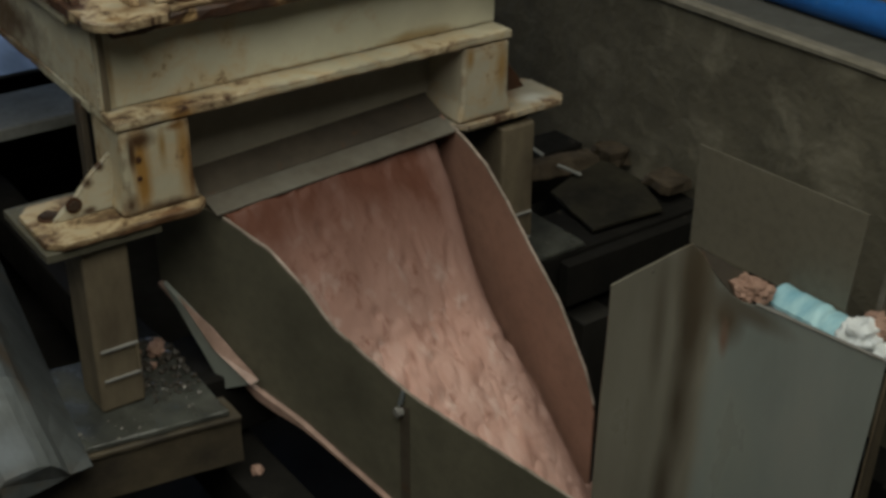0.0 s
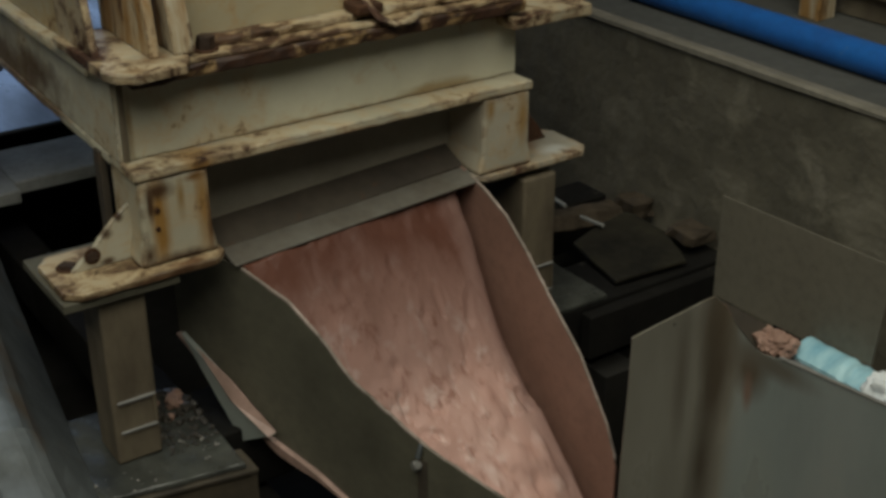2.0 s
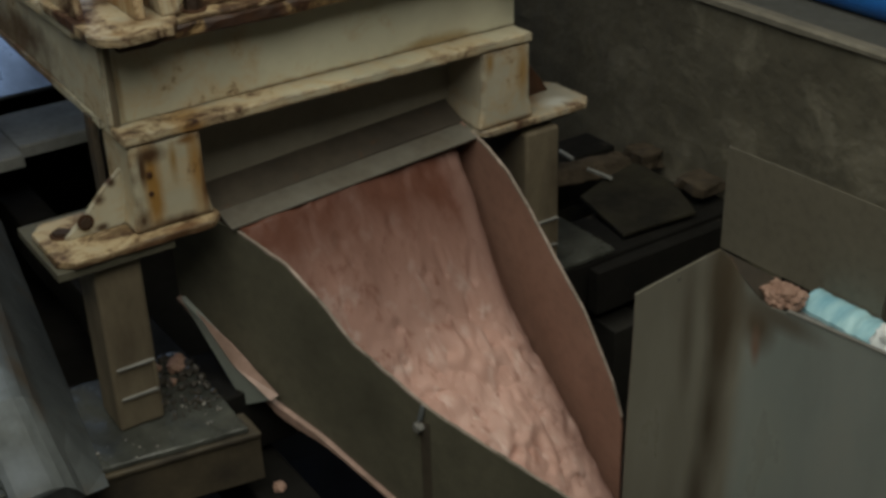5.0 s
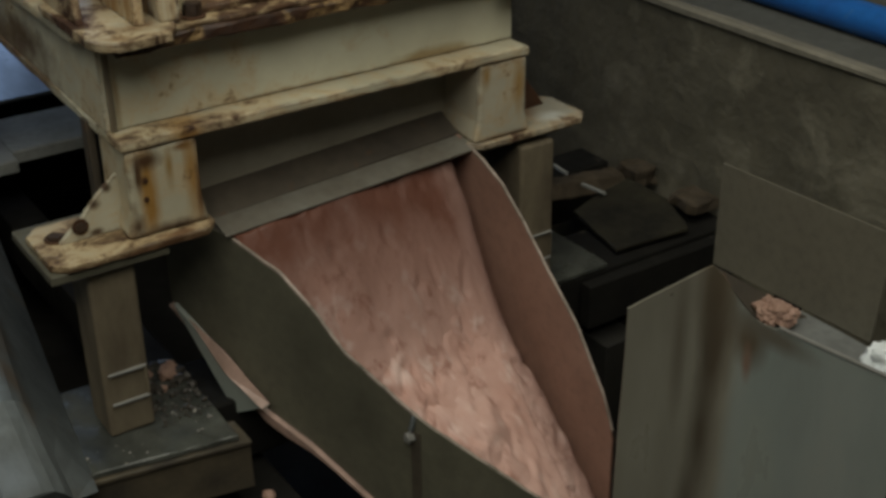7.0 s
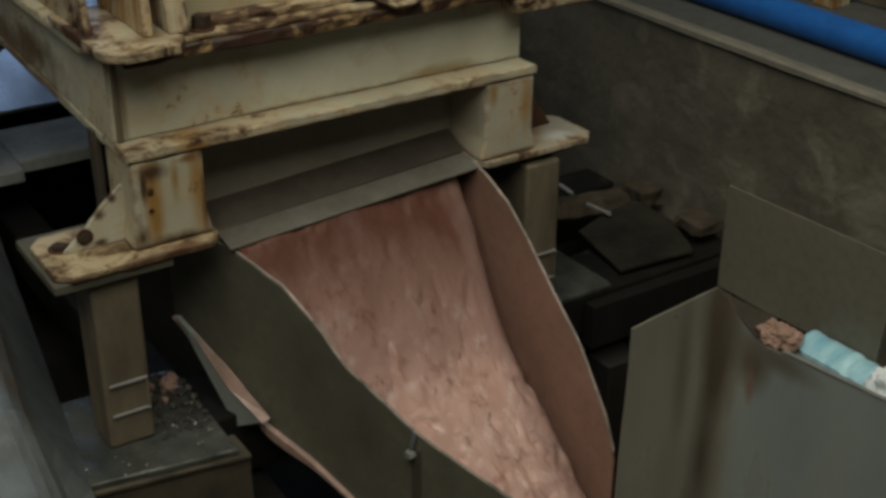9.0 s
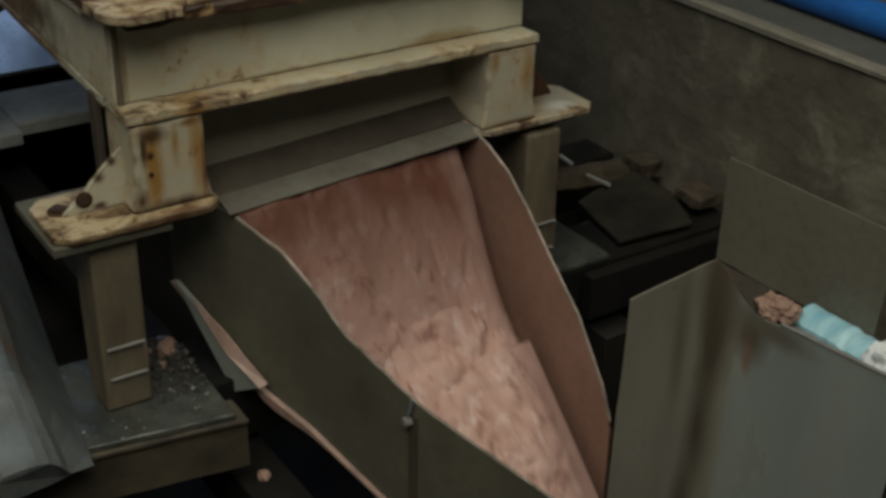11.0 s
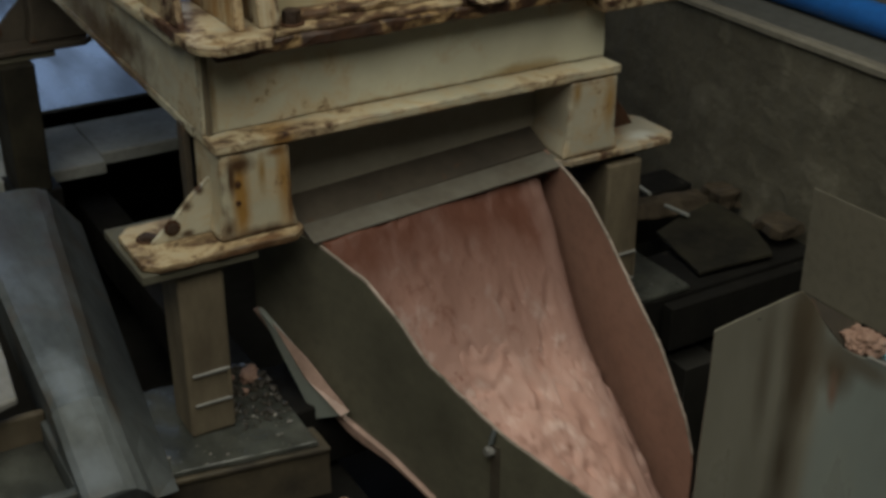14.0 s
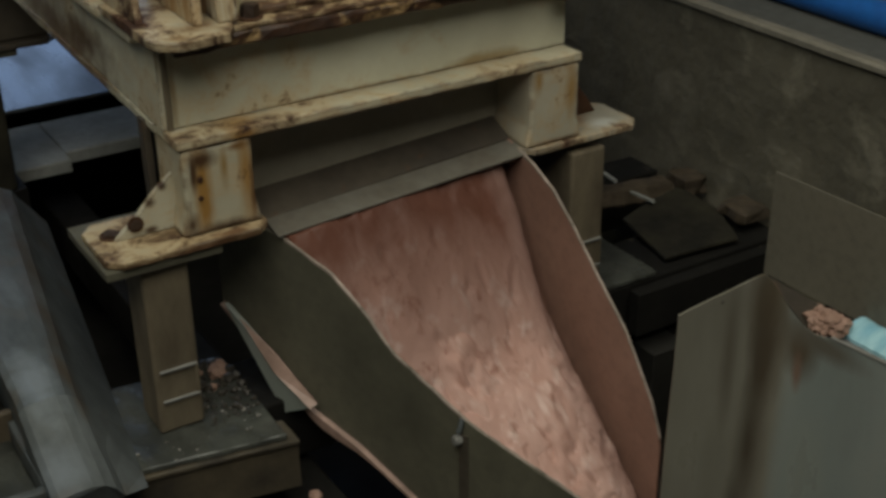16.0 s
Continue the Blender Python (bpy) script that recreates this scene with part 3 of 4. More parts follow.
            for v in leg.verts:
                if v.co.z < 0.86:
                    k = (0.86 - v.co.z) / 0.06
                    v.co.x += 0.012 * k * (1 if v.co.x > (x0 + x1) / 2 else -1)
            part("leg", leg, STAIN_SHADE if y > 1 else LEG if side == 0 else LEG_CLEAN, f, "short leg with rust runs")
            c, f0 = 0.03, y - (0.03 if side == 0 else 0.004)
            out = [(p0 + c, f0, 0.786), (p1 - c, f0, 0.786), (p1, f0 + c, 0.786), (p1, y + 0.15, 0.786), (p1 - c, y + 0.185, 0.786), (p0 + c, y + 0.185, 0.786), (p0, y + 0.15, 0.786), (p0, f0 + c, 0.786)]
            part("foot_plate", worn(prism(out, (0, 0, 0.016), 0.0025), 0.012, 0.0022, 34), (STAIN_SHADE if y > 1 else HEAVY) if side == 0 else WEATHERED, f, "chipped foot plate with rusty rim")
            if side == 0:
                part("gusset", worn(prism([(0.012, y + 0.07, 0.803), (-0.132, y + 0.07, 0.803), (-0.106, y + 0.07, 0.824), (-0.080, y + 0.07, 0.846), (-0.052, y + 0.07, 0.876), (-0.02, y + 0.07, 0.908), (0.012, y + 0.07, 0.932)], (0, 0.014, 0), 0.002), 0.012, 0.0022, 30), STAIN_SHADE if y > 1 else GUSSET, f, "rust-eaten cream gusset")
                bolt(f, -0.128, y + 0.105, 0.802, 0.019, 0.010)
                bolt(f, -0.084, y + 0.069, 0.834, 0.013, 0.008, (0, -1, 0))
            else:
                part("gusset", worn(prism([(1.022, y + 0.12, 0.803), (1.17, y + 0.12, 0.803), (1.08, y + 0.12, 0.93), (1.022, y + 0.12, 0.95)], (0, 0.014, 0), 0.002), 0.02, 0.002), RUSTY, f)
    for x, z in ((0.044, 0.929), (0.042, 0.887)):
        part("bolt_stub", worn(rod((x, 0.006, z), (x, 0.001, z), 0.006, 10), 0.01, 0.001), RUSTY, f, "small rusted stub")


machine()


def post(x, y, base, body=BROWN, depth=0.19, front=0.03):
    """A lower support post with its head plate and two weld bars."""
    p = empty("support_post", x, y, base, "dirty brown steel support post on the base beam", "post", "posts under the machine frame")
    w = 0.052
    part("post_body", worn(block(x - w, x + w, y, y + depth, base, 0.762, 0.008), 0.04, 0.0012), body, p)
    part("head_plate", worn(block(x - 0.13, x + 0.125, y + front, y + 0.235, 0.763, 0.784, 0.003), 0.03, 0.002), STEEL, p)
    for z in (base + 0.156, base + 0.080) if y < 1 else ():
        part("weld_bar", worn(block(x - 0.04, x + 0.046, y - 0.007, y, z, z + 0.006, 0.0015), 0.02, 0.001), CAP, p)
    if y < 1:
        part("bar_end", block(x + 0.04, x + 0.046, y - 0.006, y, base + 0.087, base + 0.155, 0.001), BROWN, p)
    return p


post(-0.056, 0.0, 0.347, BROWN, 0.115, -0.022)
post(1.06, 0.0, 0.347)
# rear posts coloured darker in place of the machine's shade
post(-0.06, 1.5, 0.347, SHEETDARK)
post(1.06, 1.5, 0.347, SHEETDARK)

# ---- chute ----
SL = math.atan(0.93)          # slope of the chute bed
chute = empty("chute", 0.54, 0, 0.65, "dull steel discharge chute coated inside with pink slurry", "chute")


def top_z(y):
    """Height of the chute walls' rim along the chute."""
    ys = (-0.56, -0.55, -0.516, -0.41, -0.285, -0.2, -0.12, -0.033, 0.03, 0.3)
    zs = (0.16, 0.295, 0.37, 0.507, 0.612, 0.688, 0.748, 0.785, 0.80, 0.87)
    return float(np.interp(y, ys, zs))


def bed_z(y):
    return 0.612 + 0.93 * y


def bed_top(x, y):
    """The stream's own surface: it swells towards the lip and fills the gap below it."""
    s = max(0.0, min(1.0, (y + 0.24) / 0.28))
    return min(0.750 + 0.057 * (x - 0.21), bed_z(y) + 0.158 * s * s * (3 - 2 * s))


def left_top(y):
    """Rim of the near side sheet: steep first, flat towards the nose."""
    return float(np.interp(y, (-1.0, -0.655, -0.475, -0.283, -0.21, -0.125, 0.0, 0.21), (0.32, 0.41, 0.459, 0.558, 0.633, 0.699, 0.743, 0.78)))


def left_x(y):
    return 0.22 - 0.383 * y


def wall_panel(ys, xf, low, thick, top):
    """A side sheet: rim along top(y), lower edge along low(y)."""
    bm = bmesh.new()
    rings = []
    for y in ys:
        x, hi, lo = xf(y), top(y) + 0.002 * noise.noise((y * 40, 0, 0)), low(y)
        rings.append([bm.verts.new((x + dx, y, z)) for dx, z in ((0, lo), (0, hi), (thick, hi), (thick, lo))])
    for a, b in zip(rings, rings[1:]):
        for i in range(4):
            bm.faces.new((a[i], a[(i + 1) % 4], b[(i + 1) % 4], b[i]))
    bm.faces.new(rings[0])
    bm.faces.new(rings[-1][::-1])
    return bm


def steps(a, b, n):
    return [a + (b - a) * i / n for i in range(n + 1)]


def left_low(y):
    return float(np.interp(y, (-0.95, -0.311, -0.185, -0.055, 0.079, 0.206), (-0.10, 0.216, 0.28, 0.322, 0.419, 0.522)))


def build_chute():
    c = chute
    part("side_sheet", wall_panel(steps(0.206, -0.46, 40), left_x, left_low, 0.006, left_top), STEEL, c, "dull grey-green side sheet")
    part("nose_sheet", wall_panel(steps(-0.4603, -0.95, 14), lambda y: left_x(y) - 0.002, left_low, 0.006, left_top), STEEL, c, "dull grey-green nose sheet")
    part("rim_strip", wall_strip(steps(0.0, -0.94, 60), left_x, 0.0065, left_top), RIM, c, "bright scraped rim")
    part("far_sheet", wall_panel(steps(0.206, -0.552, 40), lambda y: 0.86, lambda y: bed_z(y) - 0.14, 0.006, top_z), FILM, c, "side sheet coated with pink slurry")
    part("far_rim", wall_strip(steps(0.03, -0.55, 50), lambda y: 0.86, 0.0065, top_z), RIM, c, "bright scraped rim")
    # floor sheet between the side sheets
    bm = bmesh.new()
    rows = []
    for y in steps(0.2, -0.60, 30):
        z = left_low(y)
        thick = 0.009 + 0.019 * math.exp(-((y + 0.10) / 0.10) ** 2) + 0.003 * noise.noise((y * 30, 1.0, 0))
        zr = bed_z(y) - 0.12
        rows.append([bm.verts.new(v) for v in ((left_x(y) - 0.012, y, z - 0.003), (0.86, y, zr), (0.86, y, zr - 0.008), (left_x(y) - 0.012, y, z - thick))])
    for a, b in zip(rows, rows[1:]):
        for i in range(4):
            bm.faces.new((a[i], a[(i + 1) % 4], b[(i + 1) % 4], b[i]))
    bm.faces.new(rows[0])
    bm.faces.new(rows[-1][::-1])
    part("floor_sheet", bm, SMEAR, c, "floor sheet with pink slurry on its edge")
    # inlet: hood sheet and sloping lip above the stream
    part("back_sheet", worn(block(0.19, 0.89, 0.15, 0.158, 0.80, 0.998, 0.001), 0.06, 0.001), BACK, c, "dirty cream-grey back sheet")
    part("upper_lip", prism([(0.2, 0.152, 0.806), (0.2, 0.067, 0.7705), (0.2, 0.067, 0.764), (0.2, 0.152, 0.800)], (0.67, 0.006, 0.043), 0.001), STAIN_SHADE, c, "dark stained lip sheet")
    part("lip", worn(prism([(0.206, 0.066, 0.770), (0.206, -0.002, 0.756), (0.206, -0.002, 0.751), (0.206, 0.066, 0.763)], (0.664, 0.004, 0.040), 0.0008), 0.03, 0.0006), LIP, c, "scraped grey lip sheet")
    # added box behind the lip hides waiting clumps; near-black stands in for shade
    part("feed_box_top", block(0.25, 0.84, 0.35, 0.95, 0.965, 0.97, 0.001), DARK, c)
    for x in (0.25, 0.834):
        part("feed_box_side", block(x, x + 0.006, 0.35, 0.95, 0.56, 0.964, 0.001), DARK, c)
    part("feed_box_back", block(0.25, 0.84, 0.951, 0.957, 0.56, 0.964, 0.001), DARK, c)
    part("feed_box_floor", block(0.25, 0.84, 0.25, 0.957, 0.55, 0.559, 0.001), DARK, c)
    # skirt sheet below the side sheet
    part("skirt_sheet", prism([(0.13, 0.167, 0.53), (0.188, 0.005, 0.295), (0.224, -0.09, 0.349), (0.18, 0.041, 0.44)], (0.012, 0.005, 0), 0.001), SHEET, c, "bent grey skirt sheet")
    a, d, e, q = Vector((0.126, 0.167, 0.53)), Vector((0.176, 0.041, 0.44)), Vector((0.220, -0.09, 0.349)), Vector((0.184, 0.005, 0.295))
    over, face = Vector((0.016, 0.006, 0.004)), Vector((-0.33, -0.78, 0.53))
    smear = [p + face * 0.012 for p in (a.lerp(d, 0.3) + over * 0.5, d + over, e + over, e.lerp(q, 0.10), d.lerp(q, 0.26))]
    part("slurry_smear", worn(prism(smear, face * -0.014, 0), 0.02, 0.0015, 40), SMEAR, c, "pink slurry smeared along the skirt")
    # clamp bolt on the joint
    y = -0.45
    part("clamp_bolt", rod((0.374, y, 0.415), (0.392, y, 0.415), 0.012, 8, 0.002), CAP, c, "small clamp bolt")
    part("clamp_lever", rod((0.384, y - 0.004, 0.436), (0.394, y - 0.004, 0.468), 0.006, 8), GALV, c)
    part("joint_strip", prism([(0.3875, -0.448, 0.18), (0.3965, -0.471, 0.17), (0.3965, -0.471, 0.43), (0.3875, -0.448, 0.43)], (0.003, 0.001, 0), 0), STAIN_SHADE, c)


def wall_strip(ys, xf, thick, top):
    bm = bmesh.new()
    rings = []
    for y in ys:
        x, hi = xf(y), top(y)
        j = 0.0025 * noise.noise((y * 60, x * 9, 3.0)) + 0.004 * max(0.0, noise.noise((y * 45, 5.0, x)) - 0.15)
        rings.append([bm.verts.new((x + dx, y, hi + dz + j)) for dx, dz in ((-0.001, -0.004), (-0.0008, 0.002), (thick - 0.001, 0.002), (thick, -0.004))])
    for a, b in zip(rings, rings[1:]):
        for i in range(4):
            bm.faces.new((a[i], a[(i + 1) % 4], b[(i + 1) % 4], b[i]))
    bm.faces.new(rings[0])
    bm.faces.new(rings[-1][::-1])
    return bm


build_chute()


def lumps_h(u, v, seed):
    """Relief of the wet material: rounded lumps stretched along the stream."""
    p = Vector((u * 30, v * 20, seed))
    warp = p + 0.6 * Vector((noise.noise(p * 0.8), noise.noise(p * 0.8 + Vector((9, 2, 4))), 0))
    pit = noise.noise(warp * 1.25 + Vector((2, 7, 5)))
    fine = noise.noise(warp * 2.9 + Vector((4, 1, 8)))
    h = 0.9 * noise.noise(p * 0.35) + 0.35 * noise.noise(warp * 0.9) + 0.22 * fine
    return h - 1.7 * max(0.0, pit - 0.22) - 1.2 * max(0.0, fine - 0.25)


def slurry_bed():
    """The body of the stream that fills the chute floor."""
    bm = bmesh.new()
    rows = []
    nu, nv = 110, 170
    for j in range(nv + 1):
        y = 0.2 - 0.80 * j / nv
        a, b = left_x(y) + 0.006, 0.859
        row = []
        for i in range(nu + 1):
            s = i / nu
            x = a + (b - a) * s
            h = (0.006 + 0.009 * max(0.0, min(1.0, (-y - 0.05) / 0.2))) * lumps_h(x, y * 1.34, 2.0)
            wave = 0.006 * noise.noise((y * 9, 3.0, 1.0)) + 0.004 * noise.noise((y * 31, 1.0, 6.0))
            edge = max(0.0, min(1.0, (x - 0.782 - 0.03 * max(0.0, min(1.0, (-y - 0.15) / 0.3)) + wave) / 0.07))
            h -= 0.085 * edge ** 2.6 + 0.012 * max(0.0, 1 - (b - x) / 0.3) ** 2
            row.append(bm.verts.new((x, y - 0.669 * h, bed_top(x, y) + 0.743 * h)))
        rows.append(row)
    for a, b in zip(rows, rows[1:]):
        for i in range(nu):
            bm.faces.new((a[i], a[i + 1], b[i + 1], b[i]))
    low = bmesh.ops.extrude_face_region(bm, geom=list(bm.faces))
    for v in (g for g in low["geom"] if isinstance(g, bmesh.types.BMVert)):
        v.co.z -= 0.06
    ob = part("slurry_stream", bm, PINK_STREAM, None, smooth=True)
    tagged(ob, "thick wet pink slurry running down the chute", "slurry", kind="stuff")


slurry_bed()

DOWN = Vector((0, -math.cos(SL), -math.sin(SL)))
OUT = Vector((0, -math.sin(SL), math.cos(SL)))


def clump_mesh(seed, wide, length):
    """A lumpy patch of slurry; its rim sinks under the surface of the stream."""
    bm = bmesh.new()
    nu, nv = 48, 56
    top, low = [], []
    for j in range(nv + 1):
        v = (j / nv - 0.5) * length
        rt, rl = [], []
        for i in range(nu + 1):
            u = (i / nu - 0.5) * wide
            r = math.hypot(2 * u / wide, 2 * v / length)
            r += 0.30 * noise.noise((u * 11, v * 9, seed * 3.3)) + 0.22 * noise.noise((u * 27, v * 21, seed * 5.1))
            r += 2.0 * max(0.0, abs(2 * u / wide) - 0.75) + 1.2 * max(0.0, abs(2 * v / length) - 0.75)
            fall = max(0.0, min(1.0, (1.10 - r) / 0.95))
            fall = fall * fall * (3 - 2 * fall)
            h = -0.034 + fall * (0.034 + 0.028 * lumps_h(u, v, seed * 7.7))
            p = Vector((u, 0, 0)) - DOWN * v + OUT * h
            rt.append(bm.verts.new(p))
            rl.append(bm.verts.new(Vector((u, 0, 0)) - DOWN * v - OUT * 0.045))
        top.append(rt)
        low.append(rl)
    for g, k in ((top, 1), (low, -1)):
        for a, b in zip(g, g[1:]):
            for i in range(nu):
                f = (a[i], a[i + 1], b[i + 1], b[i])
                bm.faces.new(f if k > 0 else f[::-1])
    ring_t = top[0] + [r[-1] for r in top[1:]] + top[-1][-2::-1] + [r[0] for r in top[-2:0:-1]]
    ring_l = low[0] + [r[-1] for r in low[1:]] + low[-1][-2::-1] + [r[0] for r in low[-2:0:-1]]
    k = len(ring_t)
    for i in range(k):
        bm.faces.new((ring_t[i], ring_l[i], ring_l[(i + 1) % k], ring_t[(i + 1) % k]))
    me = bpy.data.meshes.new("slurry_clump")
    bmesh.ops.recalc_face_normals(bm, faces=bm.faces)
    bm.to_mesh(me)
    bm.free()
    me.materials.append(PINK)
    me.shade_smooth()
    return me


CLUMPS = []


def clumps():
    rnd = random.Random(7)
    right = [clump_mesh(s, 0.34, 0.52) for s in range(6)]
    left = [clump_mesh(s + 10, 0.30, 0.46) for s in range(6)]
    k = 0
    for lane, (meshes, gap) in enumerate(((right, 0.21), (left, 0.195))):
        t = -1.0
        while t < 16.0:
            ob = new("slurry_clump", meshes[k % 6])
            tagged(ob, "lumpy wet pink slurry clump sliding down the chute", "slurry", "clumps sliding down the chute")
            CLUMPS.append((ob, lane, t, rnd.uniform(-0.02, 0.02), rnd.uniform(-0.004, 0.004), rnd.random(), rnd.random()))
            t += gap * rnd.uniform(0.85, 1.15)
            k += 1


clumps()


# ---- discharge pan and launder beside the chute ----
def bent_sheet(upper, lower, n=26, back=(0.003, 0.005)):
    """A thin sheet lofted from its upper to its lower edge, with a second skin behind it."""
    bm = bmesh.new()
    skins = []
    for dx, dy in ((0, 0), back):
        grid = []
        for j in range(n + 1):
            k = j / n
            grid.append([bm.verts.new(Vector(a).lerp(Vector(b), k) + Vector((dx, dy + 0.003 * noise.noise((i * 0.7, k * 4, 2.0)), 0))) for i, (a, b) in enumerate(zip(upper, lower))])
        skins.append(grid)
        for ra, rb in zip(grid, grid[1:]):
            for i in range(len(ra) - 1):
                bm.faces.new((ra[i], ra[i + 1], rb[i + 1], rb[i]))
    f, g = skins
    for i in range(len(f[0]) - 1):
        bm.faces.new((f[0][i], f[0][i + 1], g[0][i + 1], g[0][i]))
        bm.faces.new((f[-1][i], f[-1][i + 1], g[-1][i + 1], g[-1][i]))
    for j in range(n):
        for e in (0, -1):
            bm.faces.new((f[j][e], f[j + 1][e], g[j + 1][e], g[j][e]))
    return bm


def pan():
    p = empty("launder", 1.0, -0.7, 0.3, "worn grey sheet-steel launder, its bend darkened by stain and painted shade", "launder")
    upper = [(0.841, -0.6, 0.646), (0.90, -0.6, 0.654), (0.97, -0.6, 0.662), (1.03, -0.6, 0.669), (1.062, -0.6, 0.673), (1.085, -0.602, 0.674), (1.106, -0.611, 0.648), (1.124, -0.626, 0.612),
             (1.138, -0.646, 0.580), (1.147, -0.670, 0.557), (1.15, -0.70, 0.550), (1.15, -0.76, 0.562), (1.15, -0.86, 0.572), (1.15, -0.98, 0.584), (1.15, -1.092, 0.594)]
    lower = [(0.82, -0.6), (0.88, -0.6), (0.93, -0.6), (0.97, -0.6), (1.0, -0.6), (1.03, -0.601), (1.06, -0.603), (1.085, -0.606), (1.11, -0.611), (1.135, -0.618), (1.148, -0.630), (1.15, -0.68), (1.15, -0.80), (1.15, -0.92), (1.15, -1.045)]
    part("bent_sheet", bent_sheet(upper, [(x, y, -0.25) for x, y in lower]), LAUNDER, p, "bent grey sheet, brown stain and fold shade coloured down its bend", smooth=True)
    part("side_rim", worn(prism([(1.148, -0.745, 0.5625), (1.158, -0.745, 0.5625), (1.158, -1.092, 0.5965), (1.148, -1.092, 0.5965)], (0, 0, 0.003), 0), 0.02, 0.0014, 40), CAP, p, "bright scraped rim")
    part("return_sheet", prism([(1.152, -1.098, 0.59), (1.25, -1.06, 0.72), (1.25, -1.03, -0.25), (1.152, -1.052, -0.25)], (0, -0.006, 0), 0.001), BROWN, p, "brown stained return sheet")
    part("tray_sheet", prism([(1.094, -0.592, 0.668), (1.158, -0.665, 0.550), (1.296, -0.72, 0.520), (1.296, -0.40, 0.520)], (0, 0.004, -0.005), 0), STAIN_SHADE, p, "brown stained sloping sheet")
    part("trough_floor", worn(block(1.159, 1.296, -1.05, -0.68, 0.520, 0.529, 0.001), 0.03, 0.0015), CHANNEL, p, "wet grey trough floor")
    part("screw", rod((0.964, -0.598, 0.642), (0.964, -0.602, 0.642), 0.004, 10), LIP, p, "small pale screw head")


pan()


def splash_plate():
    s = empty("splash_plate", 1.3, -0.6, 0.66, "plain grey-brown steel splash plate behind the launder", "plate")
    part("plate", prism([(1.3, -0.394, 0.522), (1.3, -0.872, 0.538), (1.3, -0.893, 0.805), (1.3, -0.396, 0.790)], (0.004, 0, 0), 0), PLAIN, s)
    part("stem", block(1.3125, 1.35, -0.64, -0.58, -0.02, 0.60), DARK, s)
    g = empty("guard_plate", 1.29, -1.0, 0.6, "dull steel guard plate at the launder's end", "plate")
    part("plate", prism([(1.285, -0.975, 0.59), (1.285, -1.0, 1.0), (1.34, -1.40, 1.0), (1.34, -1.40, 0.45), (1.285, -1.06, 0.45)], (0.010, 0, 0), 0.002), PLAIN, g)
    part("edge", worn(prism([(1.277, -0.962, 0.60), (1.277, -0.992, 1.0), (1.277, -1.006, 1.0), (1.277, -0.976, 0.585)], (0.007, 0, 0), 0.001), 0.03, 0.0012), LIP, g, "scraped pale plate edge")


splash_plate()


FLASHES = []


def launder_content():
    # added blue body in place of a cyan light flashing on the trough
    w = empty("cyan_flash", 1.235, -0.84, 0.53, "pale blue water body standing in for a flashing cyan reflection", "water")
    bm = bmesh.new()
    rows = []
    for j in range(41):
        y = -0.715 - 0.25 * j / 40
        row = []
        for i in range(15):
            k = i / 14
            ripple = (0.002 + 0.006 * max(0.0, min(1.0, (-0.80 - y) / 0.06))) * noise.noise((k * 1.5, y * 45, 1.0))
            row.append(bm.verts.new((1.222 + 0.072 * k + 0.005 * noise.noise((y * 30, 2.0, 0)), y, 0.531 + 0.030 * math.sin(math.pi * min(1.0, 0.08 + 0.62 * k)) + ripple)))
        rows.append(row)
    for a, c in zip(rows, rows[1:]):
        for i in range(14):
            bm.faces.new((a[i], a[i + 1], c[i + 1], c[i]))
    low = bmesh.ops.extrude_face_region(bm, geom=list(bm.faces))
    for v in (q for q in low["geom"] if isinstance(q, bmesh.types.BMVert)):
        v.co.z = 0.5295
    part("water_body", bm, FLASHM, w, smooth=True)
    FLASHES.append(w)
    f = part("foam", lump(1.218, -0.982, 0.574, 0.046, 0.85, 3, 4, 0.4), FOAM, None, smooth=True)
    tagged(f, "white foam lump in the launder", "foam")
    f2 = part("foam", lump(1.195, -1.055, 0.582, 0.021, 0.8, 5, 4), FOAM, None, smooth=True)
    tagged(f2, "small white foam lump in the launder", "foam")
    for i, (x, y, z, r) in enumerate(((1.190, -0.684, 0.566, 0.036), (1.204, -0.708, 0.562, 0.030), (1.176, -0.700, 0.556, 0.020), (1.178, -0.655, 0.570, 0.014), (1.262, -1.00, 0.585, 0.036), (1.268, -0.975, 0.60, 0.022))):
        tagged(part("slurry_lump", lump(x, y, z, r, 0.8, 11 + i, 4, 0.45), CRUST, None), "dried crumbly pink lump", "lump", "lumps in the launder")


launder_content()


